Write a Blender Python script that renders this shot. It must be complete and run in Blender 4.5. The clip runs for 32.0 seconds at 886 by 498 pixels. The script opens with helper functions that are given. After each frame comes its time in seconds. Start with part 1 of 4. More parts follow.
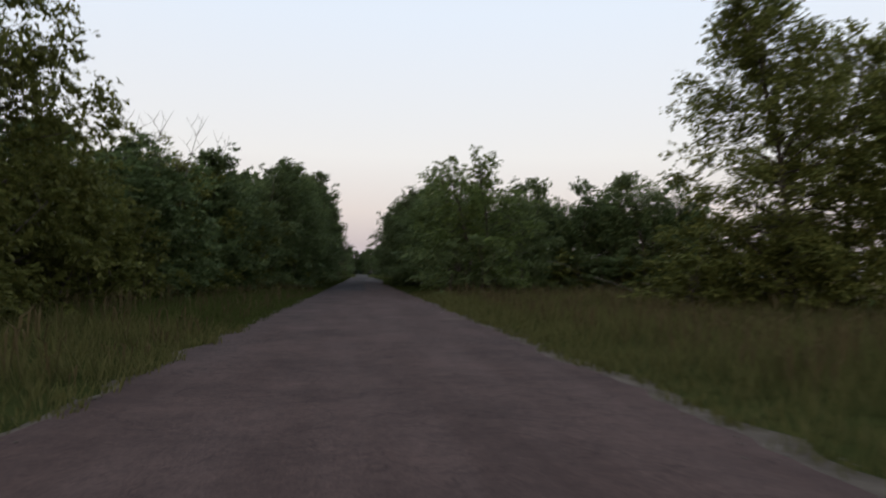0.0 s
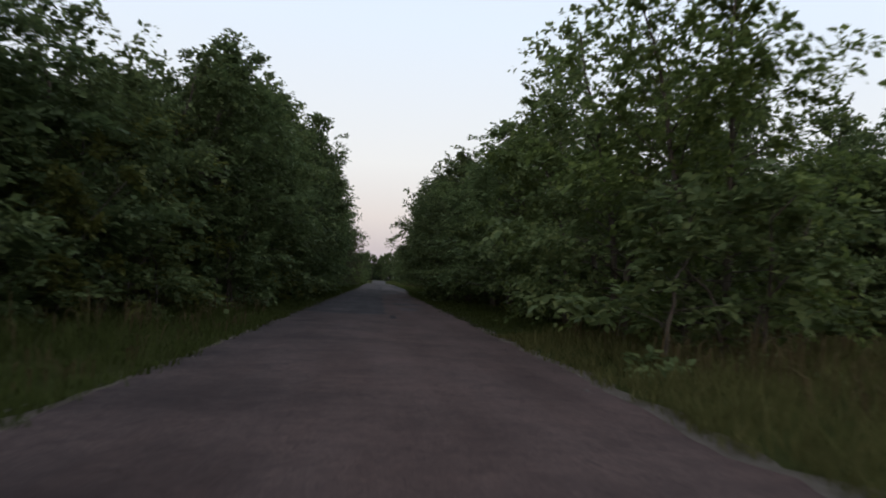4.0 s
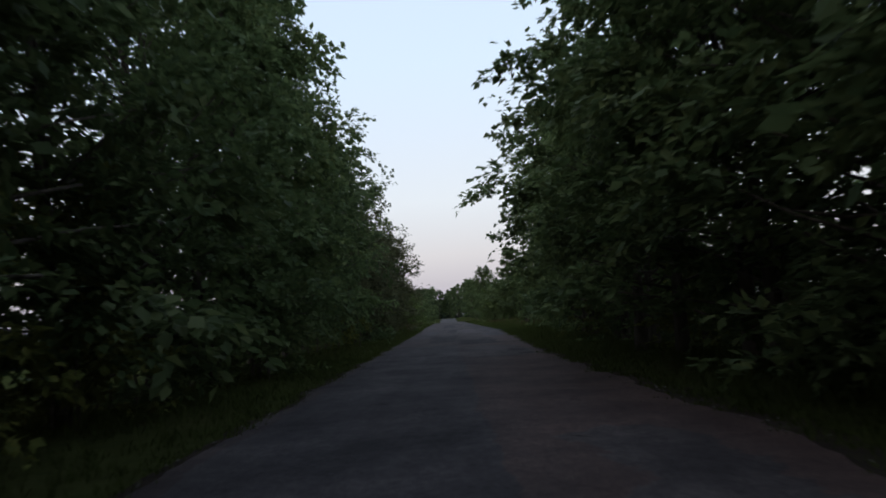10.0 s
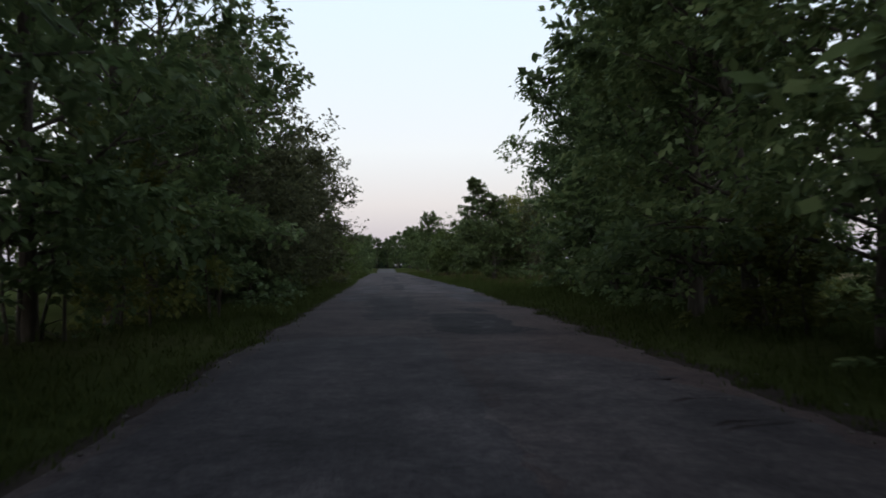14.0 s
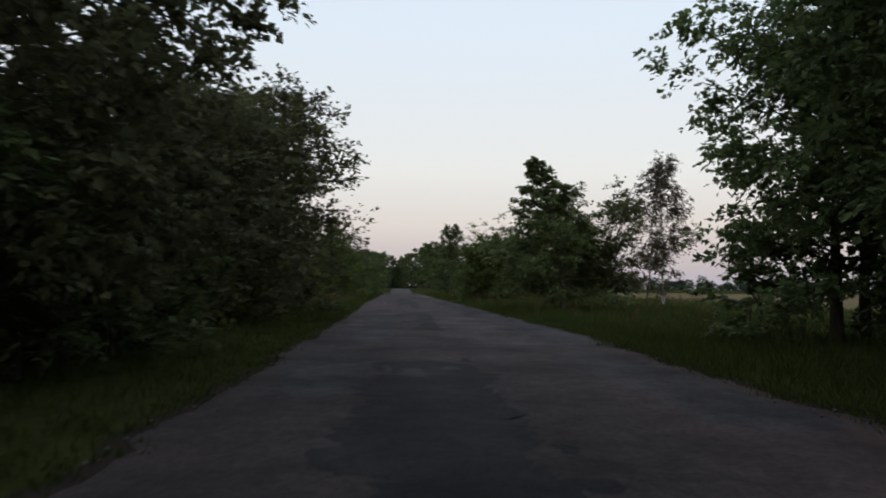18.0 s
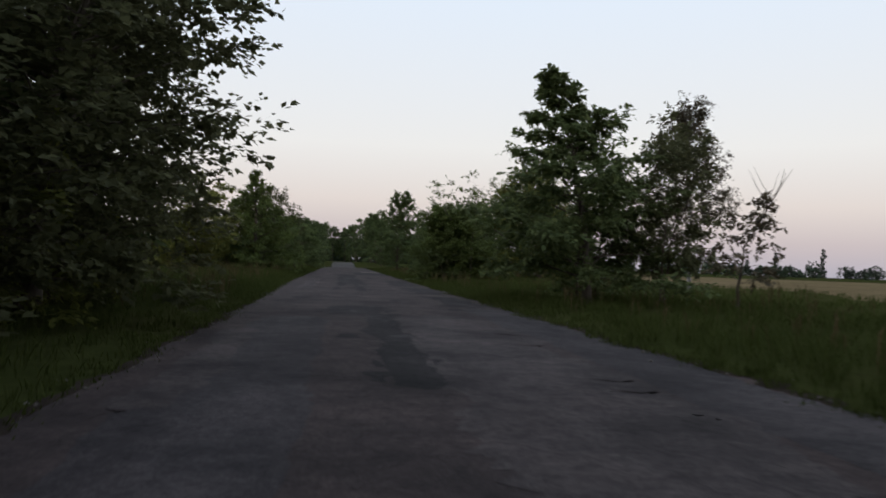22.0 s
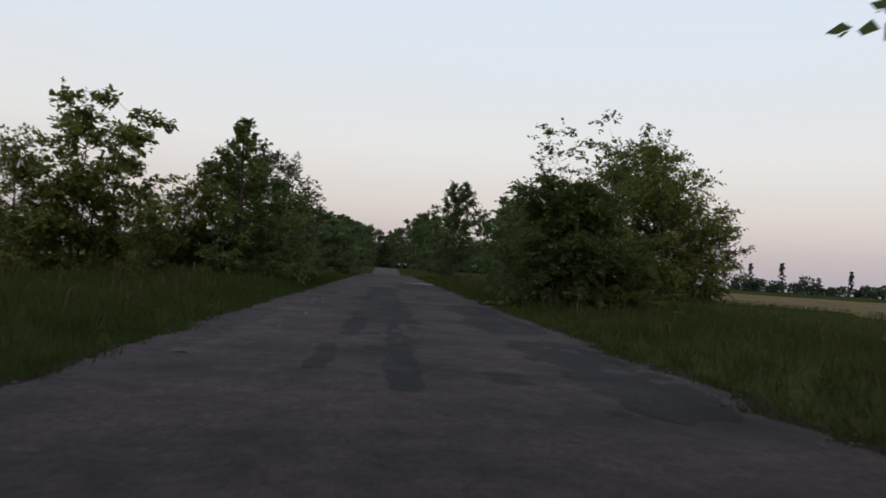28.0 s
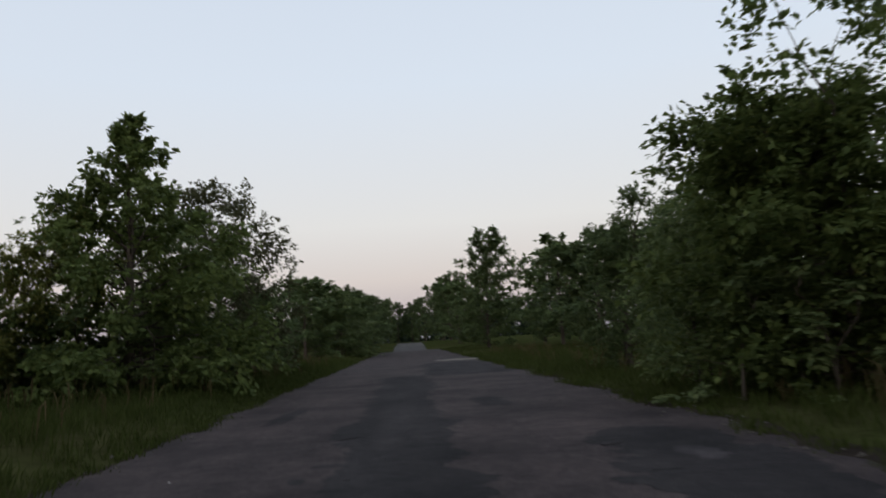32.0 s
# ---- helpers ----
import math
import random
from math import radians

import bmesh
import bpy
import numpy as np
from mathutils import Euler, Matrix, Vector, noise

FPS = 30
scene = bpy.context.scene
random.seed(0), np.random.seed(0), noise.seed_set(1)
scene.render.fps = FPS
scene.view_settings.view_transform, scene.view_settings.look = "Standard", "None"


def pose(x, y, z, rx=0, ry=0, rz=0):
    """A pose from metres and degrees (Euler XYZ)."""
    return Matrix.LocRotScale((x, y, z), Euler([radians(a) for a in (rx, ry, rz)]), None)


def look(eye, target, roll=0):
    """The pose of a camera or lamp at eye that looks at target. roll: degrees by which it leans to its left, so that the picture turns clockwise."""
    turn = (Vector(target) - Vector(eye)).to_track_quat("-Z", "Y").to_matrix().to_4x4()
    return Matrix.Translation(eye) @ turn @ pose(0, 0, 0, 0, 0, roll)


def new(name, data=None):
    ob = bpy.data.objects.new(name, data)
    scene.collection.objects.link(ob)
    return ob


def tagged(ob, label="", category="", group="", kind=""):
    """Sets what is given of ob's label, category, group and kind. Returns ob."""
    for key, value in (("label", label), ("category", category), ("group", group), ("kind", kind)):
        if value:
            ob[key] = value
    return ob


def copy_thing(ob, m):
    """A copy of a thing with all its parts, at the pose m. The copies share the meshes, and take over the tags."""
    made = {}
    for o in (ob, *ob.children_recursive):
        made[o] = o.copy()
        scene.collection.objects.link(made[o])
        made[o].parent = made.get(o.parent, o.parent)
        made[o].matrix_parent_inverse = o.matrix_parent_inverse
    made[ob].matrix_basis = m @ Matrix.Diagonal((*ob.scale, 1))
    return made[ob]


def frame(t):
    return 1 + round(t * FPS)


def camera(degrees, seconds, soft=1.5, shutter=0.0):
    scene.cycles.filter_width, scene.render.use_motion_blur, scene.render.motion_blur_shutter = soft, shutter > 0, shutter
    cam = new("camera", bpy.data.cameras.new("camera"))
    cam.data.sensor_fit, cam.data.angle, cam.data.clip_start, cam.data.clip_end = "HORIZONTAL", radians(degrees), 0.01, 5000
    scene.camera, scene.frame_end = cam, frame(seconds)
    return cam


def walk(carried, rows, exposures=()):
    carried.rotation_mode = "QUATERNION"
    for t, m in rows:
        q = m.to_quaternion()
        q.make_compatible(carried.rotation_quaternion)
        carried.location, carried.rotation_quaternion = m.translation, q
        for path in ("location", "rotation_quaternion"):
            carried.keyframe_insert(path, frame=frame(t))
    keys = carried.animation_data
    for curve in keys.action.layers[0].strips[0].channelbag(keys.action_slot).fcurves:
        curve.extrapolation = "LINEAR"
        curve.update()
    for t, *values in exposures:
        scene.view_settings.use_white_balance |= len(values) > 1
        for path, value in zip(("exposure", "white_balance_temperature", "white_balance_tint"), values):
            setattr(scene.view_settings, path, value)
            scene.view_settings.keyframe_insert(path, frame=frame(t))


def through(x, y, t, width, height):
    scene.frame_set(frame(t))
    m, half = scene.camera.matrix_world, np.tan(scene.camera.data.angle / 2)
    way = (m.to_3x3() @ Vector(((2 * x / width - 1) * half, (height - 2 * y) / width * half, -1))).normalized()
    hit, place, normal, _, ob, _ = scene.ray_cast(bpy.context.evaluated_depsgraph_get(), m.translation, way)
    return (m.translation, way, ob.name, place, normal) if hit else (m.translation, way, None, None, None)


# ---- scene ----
cam = camera(62.8, 32.0, 1.75, 0.42)
ROWS = [
    (0.0, 0.280, 0.213, 1.25, 92.03, -0.75, -6.50),
    (0.5, 0.255, 3.525, 1.25, 89.48, -1.58, -3.48),
    (1.0, 0.233, 6.736, 1.25, 90.14, -0.44, -5.48),
    (1.5, 0.318, 9.867, 1.25, 91.11, 2.14, -1.64),
    (2.0, 0.294, 13.359, 1.25, 92.75, 0.72, -2.73),
    (2.5, 0.290, 16.849, 1.25, 92.68, -3.46, -3.52),
    (4.5, 0.403, 31.875, 1.25, 92.65, -2.69, -5.36),
    (5.0, 0.407, 35.810, 1.25, 91.28, -1.16, -2.77),
    (5.5, 0.375, 39.822, 1.25, 91.97, 1.15, -1.87),
    (6.0, 0.357, 43.939, 1.25, 90.84, -0.74, -3.74),
    (6.5, 0.340, 47.949, 1.25, 90.80, -2.58, -2.61),
    (7.0, 0.336, 51.790, 1.25, 91.57, -1.37, -3.42),
    (7.5, 0.407, 55.496, 1.25, 91.37, 0.33, -7.27),
    (8.0, 0.496, 58.998, 1.25, 91.31, 1.37, -3.20),
    (8.5, 0.555, 62.294, 1.25, 91.56, 0.66, -4.18),
    (9.0, 0.554, 65.422, 1.25, 92.27, 0.78, -2.67),
    (9.5, 0.463, 68.423, 1.25, 93.36, 1.65, -1.61),
    (10.0, 0.316, 71.264, 1.25, 95.43, 3.82, 0.27),
    (10.5, 0.165, 74.121, 1.25, 94.77, 3.44, -0.74),
    (11.0, 0.037, 77.084, 1.25, 94.66, 1.66, -2.24),
    (11.5, -0.087, 79.580, 1.25, 93.77, -1.87, 1.59),
    (12.0, -0.137, 82.046, 1.25, 91.69, -0.92, -2.14),
    (12.5, -0.153, 84.406, 1.25, 90.22, -3.69, -4.16),
    (13.0, -0.177, 86.556, 1.25, 92.84, 2.58, -0.39),
    (13.5, -0.187, 88.709, 1.25, 90.27, 0.33, -3.82),
    (14.0, -0.178, 90.791, 1.25, 91.41, 0.70, -4.76),
    (14.5, -0.190, 92.872, 1.25, 90.62, 0.95, -4.33),
    (16.5, -0.307, 103.835, 1.25, 92.11, 1.79, -3.23),
    (17.0, -0.306, 105.862, 1.25, 90.53, -1.91, -4.74),
    (17.5, -0.304, 107.769, 1.25, 92.40, -1.30, -0.64),
    (18.0, -0.297, 109.692, 1.25, 93.06, -0.50, -3.69),
    (18.5, -0.262, 111.576, 1.25, 94.00, 1.97, -7.08),
    (19.0, -0.239, 113.308, 1.25, 93.63, -0.55, -8.24),
    (19.5, -0.223, 115.086, 1.25, 93.76, 0.27, -7.91),
    (20.0, -0.196, 116.952, 1.25, 92.49, -1.73, -10.01),
    (20.5, -0.154, 118.766, 1.25, 92.77, -0.88, -10.32),
    (21.0, -0.135, 120.396, 1.25, 92.59, -1.08, -3.11),
    (21.5, -0.104, 122.077, 1.25, 90.27, -6.91, -7.07),
    (22.0, -0.083, 123.883, 1.25, 91.20, -2.02, -8.17),
    (22.5, -0.045, 125.579, 1.25, 92.01, -2.98, -3.67),
    (23.0, -0.024, 127.525, 1.25, 91.92, -6.52, -6.62),
    (23.5, 0.012, 129.292, 1.25, 92.75, -3.46, -5.04),
    (24.0, 0.038, 131.035, 1.25, 91.90, -3.23, -3.24),
    (24.5, 0.051, 132.882, 1.25, 90.84, -2.33, -2.77),
    (25.0, 0.074, 134.692, 1.25, 91.32, -3.40, -3.06),
    (25.5, 0.102, 136.484, 1.25, 92.14, -2.45, -2.03),
    (27.5, 0.593, 144.802, 1.25, 92.53, -0.23, -2.81),
    (28.0, 0.629, 146.877, 1.25, 91.67, -3.70, -4.55),
    (28.5, 0.661, 148.891, 1.25, 92.82, -4.01, -4.65),
    (29.0, 0.678, 150.973, 1.25, 94.08, -1.41, -3.72),
    (29.5, 0.707, 153.053, 1.25, 93.92, 0.30, -3.70),
    (30.0, 0.719, 155.171, 1.25, 95.04, 0.94, -3.67),
    (30.5, 0.760, 157.308, 1.25, 93.32, -0.55, -5.64),
    (31.0, 0.795, 159.514, 1.25, 94.39, 0.20, -4.11),
    (31.5, 0.808, 161.707, 1.25, 94.88, 1.26, -5.05),
    (32.0, 0.806, 163.739, 1.25, 97.07, 3.63, -2.66),
]
walk(cam, [(t, pose(x, y, z, rx, ry, rz)) for t, x, y, z, rx, ry, rz in ROWS], [(0, 0.13, 6550, 11), (1, 0.07, 6500, 10), (2.5, 0.07, 6500, 10), (6, 0.32, 6150, 9), (9, 0.27, 6000, 8), (10, 0.12, 5900, 8), (11, 0.15, 5900, 8), (12, 0.23, 6050, 8), (14.5, 0.26, 6150, 8), (17, 0.14, 6400, 8), (19, 0.04, 6500, 9), (21, 0.03, 6500, 10), (22, 0.1, 6500, 10), (23, 0.02, 6500, 10), (25, 0.0, 6500, 10), (28, 0.0, 6500, 10), (29, 0.01, 6500, 10), (30, -0.13, 6500, 10), (32, -0.05, 6500, 10)])

# ---- world and light: clear sky after sunset ----
world = bpy.data.worlds.new("dusk_sky")
scene.world = world
world.use_nodes = True
wn, wl = world.node_tree.nodes, world.node_tree.links
wn.clear()
coord = wn.new("ShaderNodeTexCoord")
split = wn.new("ShaderNodeSeparateXYZ")
ramp = wn.new("ShaderNodeValToRGB")
SKY = [(0.0, (0.42, 0.41, 0.48)), (0.04, (0.51, 0.465, 0.505)), (0.085, (0.66, 0.60, 0.60)), (0.16, (0.75, 0.74, 0.745)), (0.34, (0.70, 0.77, 0.87)), (1.0, (0.53, 0.63, 0.80))]
for n, (at, rgb) in enumerate(SKY):
    stop = ramp.color_ramp.elements[n] if n < 2 else ramp.color_ramp.elements.new(at)
    stop.position, stop.color = at, (*rgb, 1)
glow = wn.new("ShaderNodeBackground")
glow.inputs["Strength"].default_value = 0.98
sky = wn.new("ShaderNodeTexSky")
sky.sky_type, sky.sun_disc = "NISHITA", False
sky.sun_elevation, sky.sun_rotation = radians(2.0), radians(200)
air = wn.new("ShaderNodeBackground")
air.inputs["Strength"].default_value = 0.03
both = wn.new("ShaderNodeAddShader")
wout = wn.new("ShaderNodeOutputWorld")
wl.new(coord.outputs["Generated"], split.inputs[0])
wl.new(split.outputs["Z"], ramp.inputs[0])
wl.new(ramp.outputs[0], glow.inputs["Color"])
wl.new(sky.outputs[0], air.inputs["Color"])
wl.new(glow.outputs[0], both.inputs[0])
wl.new(air.outputs[0], both.inputs[1])
wl.new(both.outputs[0], wout.inputs["Surface"])
dusk = bpy.data.lights.new("afterglow", "SUN")
dusk.energy, dusk.angle, dusk.color = 0.3, radians(40), (1.0, 0.86, 0.74)
new("afterglow", dusk).matrix_world = look((-30, -80, 45), (0, 0, 0))


# ---- materials ----
def material(name, rough=0.9, spec=0.2):
    m = bpy.data.materials.new(name)
    m.use_nodes = True
    p = m.node_tree.nodes["Principled BSDF"]
    p.inputs["Roughness"].default_value, p.inputs["Specular IOR Level"].default_value = rough, spec
    return m, m.node_tree.nodes, m.node_tree.links, p


def noise_tex(nodes, links, vec, scale, detail=5.0, rough=0.6):
    n = nodes.new("ShaderNodeTexNoise")
    n.inputs["Scale"].default_value, n.inputs["Detail"].default_value, n.inputs["Roughness"].default_value = scale, detail, rough
    if vec:
        links.new(vec, n.inputs["Vector"])
    return n.outputs["Fac"]


def ramped(nodes, links, fac, stops):
    r = nodes.new("ShaderNodeValToRGB")
    for n, (at, rgb) in enumerate(stops):
        e = r.color_ramp.elements[n] if n < 2 else r.color_ramp.elements.new(at)
        e.position, e.color = at, (*rgb, 1)
    links.new(fac, r.inputs[0])
    return r.outputs[0]


def mixed(nodes, links, fac, a, b, how="MIX"):
    m = nodes.new("ShaderNodeMix")
    m.data_type, m.blend_type = "RGBA", how
    for v, n in ((fac, 0), (a, 6), (b, 7)):
        if isinstance(v, (int, float)):
            m.inputs[n].default_value = v
        elif isinstance(v, tuple):
            m.inputs[n].default_value = (*v, 1)
        else:
            links.new(v, m.inputs[n])
    return m.outputs[2]


def bumped(nodes, links, p, height, strength, distance):
    b = nodes.new("ShaderNodeBump")
    b.inputs["Strength"].default_value, b.inputs["Distance"].default_value = strength, distance
    links.new(height, b.inputs["Height"])
    links.new(b.outputs[0], p.inputs["Normal"])


def leaf_material(name, dark, mid, light, through=0.3, gloss=0.25):
    """Leaves that differ one by one, with light let through."""
    m, nodes, links, p = material(name, 0.65, gloss)
    geo = nodes.new("ShaderNodeNewGeometry")
    info = nodes.new("ShaderNodeObjectInfo")
    tint = ramped(nodes, links, geo.outputs["Random Per Island"], [(0.0, dark), (0.55, mid), (1.0, light)])
    place = nodes.new("ShaderNodeTexCoord")
    patch = noise_tex(nodes, links, place.outputs["Object"], 0.55, 3)
    tint = mixed(nodes, links, patch, tint, mixed(nodes, links, 0.6, tint, dark), "MIX")
    hue = nodes.new("ShaderNodeHueSaturation")
    vary = nodes.new("ShaderNodeMapRange")
    vary.inputs[3].default_value, vary.inputs[4].default_value = 0.75, 1.25
    links.new(info.outputs["Random"], vary.inputs[0])
    links.new(vary.outputs[0], hue.inputs["Value"])
    links.new(tint, hue.inputs["Color"])
    links.new(hue.outputs[0], p.inputs["Base Color"])
    tr = nodes.new("ShaderNodeBsdfTranslucent")
    links.new(hue.outputs[0], tr.inputs["Color"])
    mix = nodes.new("ShaderNodeMixShader")
    mix.inputs[0].default_value = through
    links.new(p.outputs[0], mix.inputs[1])
    links.new(tr.outputs[0], mix.inputs[2])
    links.new(mix.outputs[0], nodes["Material Output"].inputs["Surface"])
    return m


LEAF = leaf_material("leaf_green", (0.086, 0.117, 0.046), (0.136, 0.172, 0.064), (0.212, 0.244, 0.092), 0.45, 0.15)
LEAF_DEEP = leaf_material("leaf_deep_green", (0.072, 0.102, 0.041), (0.113, 0.151, 0.057), (0.175, 0.215, 0.084), 0.45, 0.15)
LEAF_OLIVE = leaf_material("leaf_olive", (0.0944, 0.1064, 0.0284), (0.1593, 0.1680, 0.0441), (0.2478, 0.2408, 0.0683), 0.45, 0.12)
LEAF_WARM = leaf_material("leaf_warm_green", (0.078, 0.108, 0.032), (0.128, 0.165, 0.047), (0.20, 0.24, 0.072), 0.45, 0.12)
LEAF_BIRCH = leaf_material("leaf_birch", (0.06, 0.05, 0.03), (0.09, 0.075, 0.045), (0.14, 0.11, 0.065))
LEAF_OAK = leaf_material("leaf_dark", (0.075, 0.079, 0.039), (0.116, 0.120, 0.057), (0.172, 0.175, 0.081), 0.45, 0.12)
LEAF_FAR = leaf_material("leaf_far", (0.03, 0.05, 0.03), (0.045, 0.07, 0.04), (0.07, 0.09, 0.05), 0.15)
GRASS = leaf_material("grass_blade", (0.072, 0.073, 0.025), (0.100, 0.096, 0.035), (0.140, 0.126, 0.053), 0.45, 0.0)
GRASS_DEEP = leaf_material("grass_deep_green", (0.046, 0.058, 0.016), (0.060, 0.072, 0.021), (0.080, 0.088, 0.030), 0.42, 0.0)
GRASS_FRESH = leaf_material("grass_fresh_green", (0.046, 0.062, 0.016), (0.066, 0.082, 0.023), (0.090, 0.100, 0.034), 0.45, 0.0)
STALK = leaf_material("dry_stalk", (0.075, 0.060, 0.028), (0.105, 0.082, 0.040), (0.145, 0.108, 0.056), 0.35, 0.0)


def bark_material(name, a, b, scale):
    m, nodes, links, p = material(name, 0.95, 0.1)
    c = nodes.new("ShaderNodeTexCoord")
    s = nodes.new("ShaderNodeMapping")
    s.inputs["Scale"].default_value = (1, 1, 0.25)
    links.new(c.outputs["Object"], s.inputs[0])
    f = noise_tex(nodes, links, s.outputs[0], scale)
    links.new(ramped(nodes, links, f, [(0.35, a), (0.65, b)]), p.inputs["Base Color"])
    bumped(nodes, links, p, f, 0.7, 0.03)
    return m


BARK = bark_material("bark_grey_brown", (0.05, 0.04, 0.032), (0.12, 0.10, 0.08), 9)
BARK_BIRCH = bark_material("bark_birch", (0.08, 0.075, 0.07), (0.42, 0.40, 0.37), 5)
DEADTWIG = bark_material("dead_twig", (0.07, 0.06, 0.05), (0.15, 0.13, 0.11), 12)
DEADWOOD = bark_material("dead_wood", (0.11, 0.10, 0.08), (0.23, 0.21, 0.175), 12)


def asphalt_material(name, tone, worn, along=False):
    m, nodes, links, p = material(name, 0.93, 0.14)
    c = nodes.new("ShaderNodeTexCoord")
    v = c.outputs["Object"]
    grain = noise_tex(nodes, links, v, 55, 4, 0.75)
    blotch = noise_tex(nodes, links, v, 0.55, 6, 0.62)
    stretch = nodes.new("ShaderNodeMapping")
    stretch.inputs["Scale"].default_value = (1.4, 0.16, 1)
    links.new(v, stretch.inputs[0])
    lanes = noise_tex(nodes, links, stretch.outputs[0], 0.9, 4, 0.55)
    base = mixed(nodes, links, ramped(nodes, links, lanes, [(0.38, (0, 0, 0)), (0.62, (1, 1, 1))]), tone, worn)
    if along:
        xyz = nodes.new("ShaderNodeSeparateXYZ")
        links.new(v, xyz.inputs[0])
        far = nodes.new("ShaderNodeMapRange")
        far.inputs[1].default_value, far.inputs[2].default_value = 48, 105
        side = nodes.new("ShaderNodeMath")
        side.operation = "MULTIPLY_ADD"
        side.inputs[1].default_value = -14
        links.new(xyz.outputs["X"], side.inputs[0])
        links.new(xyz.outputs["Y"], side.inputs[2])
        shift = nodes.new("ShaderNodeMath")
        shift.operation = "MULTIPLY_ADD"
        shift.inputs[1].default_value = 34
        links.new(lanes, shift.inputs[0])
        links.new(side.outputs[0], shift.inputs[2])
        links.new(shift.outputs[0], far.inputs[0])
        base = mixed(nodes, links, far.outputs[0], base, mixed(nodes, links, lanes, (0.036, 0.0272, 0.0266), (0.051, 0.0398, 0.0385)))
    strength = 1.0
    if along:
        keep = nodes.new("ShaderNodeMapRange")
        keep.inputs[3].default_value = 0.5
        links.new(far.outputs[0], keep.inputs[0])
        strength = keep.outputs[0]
    mottle = noise_tex(nodes, links, v, 3.2, 7, 0.7)
    pits = noise_tex(nodes, links, v, 14, 4, 0.7)
    for fac, lo, hi in ((blotch, (0.52, 0.52, 0.54), (1.45, 1.41, 1.38)), (mottle, (0.72, 0.72, 0.73), (1.32, 1.3, 1.28)), (pits, (0.72, 0.72, 0.72), (1.28, 1.28, 1.28)), (grain, (0.6, 0.6, 0.6), (1.45, 1.43, 1.4))):
        base = mixed(nodes, links, 1.0 if fac is grain else strength, base, ramped(nodes, links, fac, [(0.33, lo), (0.5, (1, 1, 1)), (0.7, hi)]), "MULTIPLY")
    fine = base
    crack = nodes.new("ShaderNodeTexVoronoi")
    crack.feature = "DISTANCE_TO_EDGE"
    crack.inputs["Scale"].default_value = 0.75
    warp = nodes.new("ShaderNodeTexNoise")
    warp.inputs["Scale"].default_value = 1.7
    links.new(v, warp.inputs["Vector"])
    add = nodes.new("ShaderNodeVectorMath")
    add.operation = "MULTIPLY_ADD"
    add.inputs[1].default_value = (0.9, 0.9, 0.9)
    links.new(warp.outputs["Color"], add.inputs[0])
    links.new(v, add.inputs[2])
    links.new(add.outputs[0], crack.inputs["Vector"])
    line = ramped(nodes, links, crack.outputs["Distance"], [(0.0, (0.45, 0.45, 0.45)), (0.012, (1, 1, 1))])
    final = mixed(nodes, links, 0.55, fine, mixed(nodes, links, 1.0, fine, line, "MULTIPLY"))
    links.new(final, p.inputs["Base Color"])
    bumped(nodes, links, p, grain, 0.5, 0.012)
    return m


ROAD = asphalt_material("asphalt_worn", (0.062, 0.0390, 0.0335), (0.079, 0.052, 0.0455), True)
TAR = asphalt_material("asphalt_tar_patch", (0.0172, 0.0150, 0.0156), (0.0255, 0.0224, 0.0228))
PALE = asphalt_material("asphalt_pale_patch", (0.046, 0.0376, 0.0374), (0.060, 0.0502, 0.0492))
LANE = asphalt_material("asphalt_resurfaced", (0.034, 0.0295, 0.031), (0.046, 0.0405, 0.042))
# Same asphalt, with the open sky light on the far stretch put into its colour.
FAR_ROAD = asphalt_material("asphalt_skylit", (0.050, 0.046, 0.043), (0.075, 0.070, 0.066))


def earth_material(name, stops, scale, bump):
    m, nodes, links, p = material(name, 0.97, 0.0)
    c = nodes.new("ShaderNodeTexCoord")
    big = noise_tex(nodes, links, c.outputs["Object"], scale, 8, 0.65)
    small = noise_tex(nodes, links, c.outputs["Object"], scale * 40, 5, 0.7)
    col = ramped(nodes, links, big, stops)
    col = mixed(nodes, links, 0.6, col, mixed(nodes, links, ramped(nodes, links, small, [(0.3, (0.3, 0.3, 0.3)), (0.7, (1.5, 1.5, 1.5))]), (0, 0, 0), col))
    links.new(col, p.inputs["Base Color"])
    bumped(nodes, links, p, small, 0.8, bump)
    return m


MEADOW = earth_material("meadow_grass", [(0.3, (0.030, 0.038, 0.011)), (0.5, (0.042, 0.048, 0.016)), (0.7, (0.060, 0.058, 0.024))], 0.09, 0.08)
SAND = earth_material("sandy_gravel", [(0.3, (0.09, 0.075, 0.06)), (0.7, (0.19, 0.16, 0.13))], 1.6, 0.03)
DIRT = earth_material("trodden_earth", [(0.3, (0.034, 0.027, 0.022)), (0.55, (0.050, 0.040, 0.033)), (0.75, (0.078, 0.063, 0.052))], 1.1, 0.03)
STRIP = earth_material("pale_sand", [(0.35, (0.13, 0.115, 0.095)), (0.6, (0.32, 0.29, 0.25))], 0.8, 0.03)
WHEAT = earth_material("ripe_field", [(0.3, (0.13, 0.10, 0.052)), (0.7, (0.21, 0.16, 0.092))], 0.12, 0.15)
HAY = earth_material("pale_hay", [(0.3, (0.085, 0.088, 0.036)), (0.7, (0.14, 0.13, 0.062))], 0.12, 0.15)
CHALK = earth_material("chalky_stone", [(0.3, (0.28, 0.27, 0.25)), (0.7, (0.45, 0.43, 0.40))], 9, 0.01)
STONE = earth_material("gravel_stone", [(0.3, (0.08, 0.07, 0.06)), (0.7, (0.19, 0.17, 0.15))], 4, 0.01)


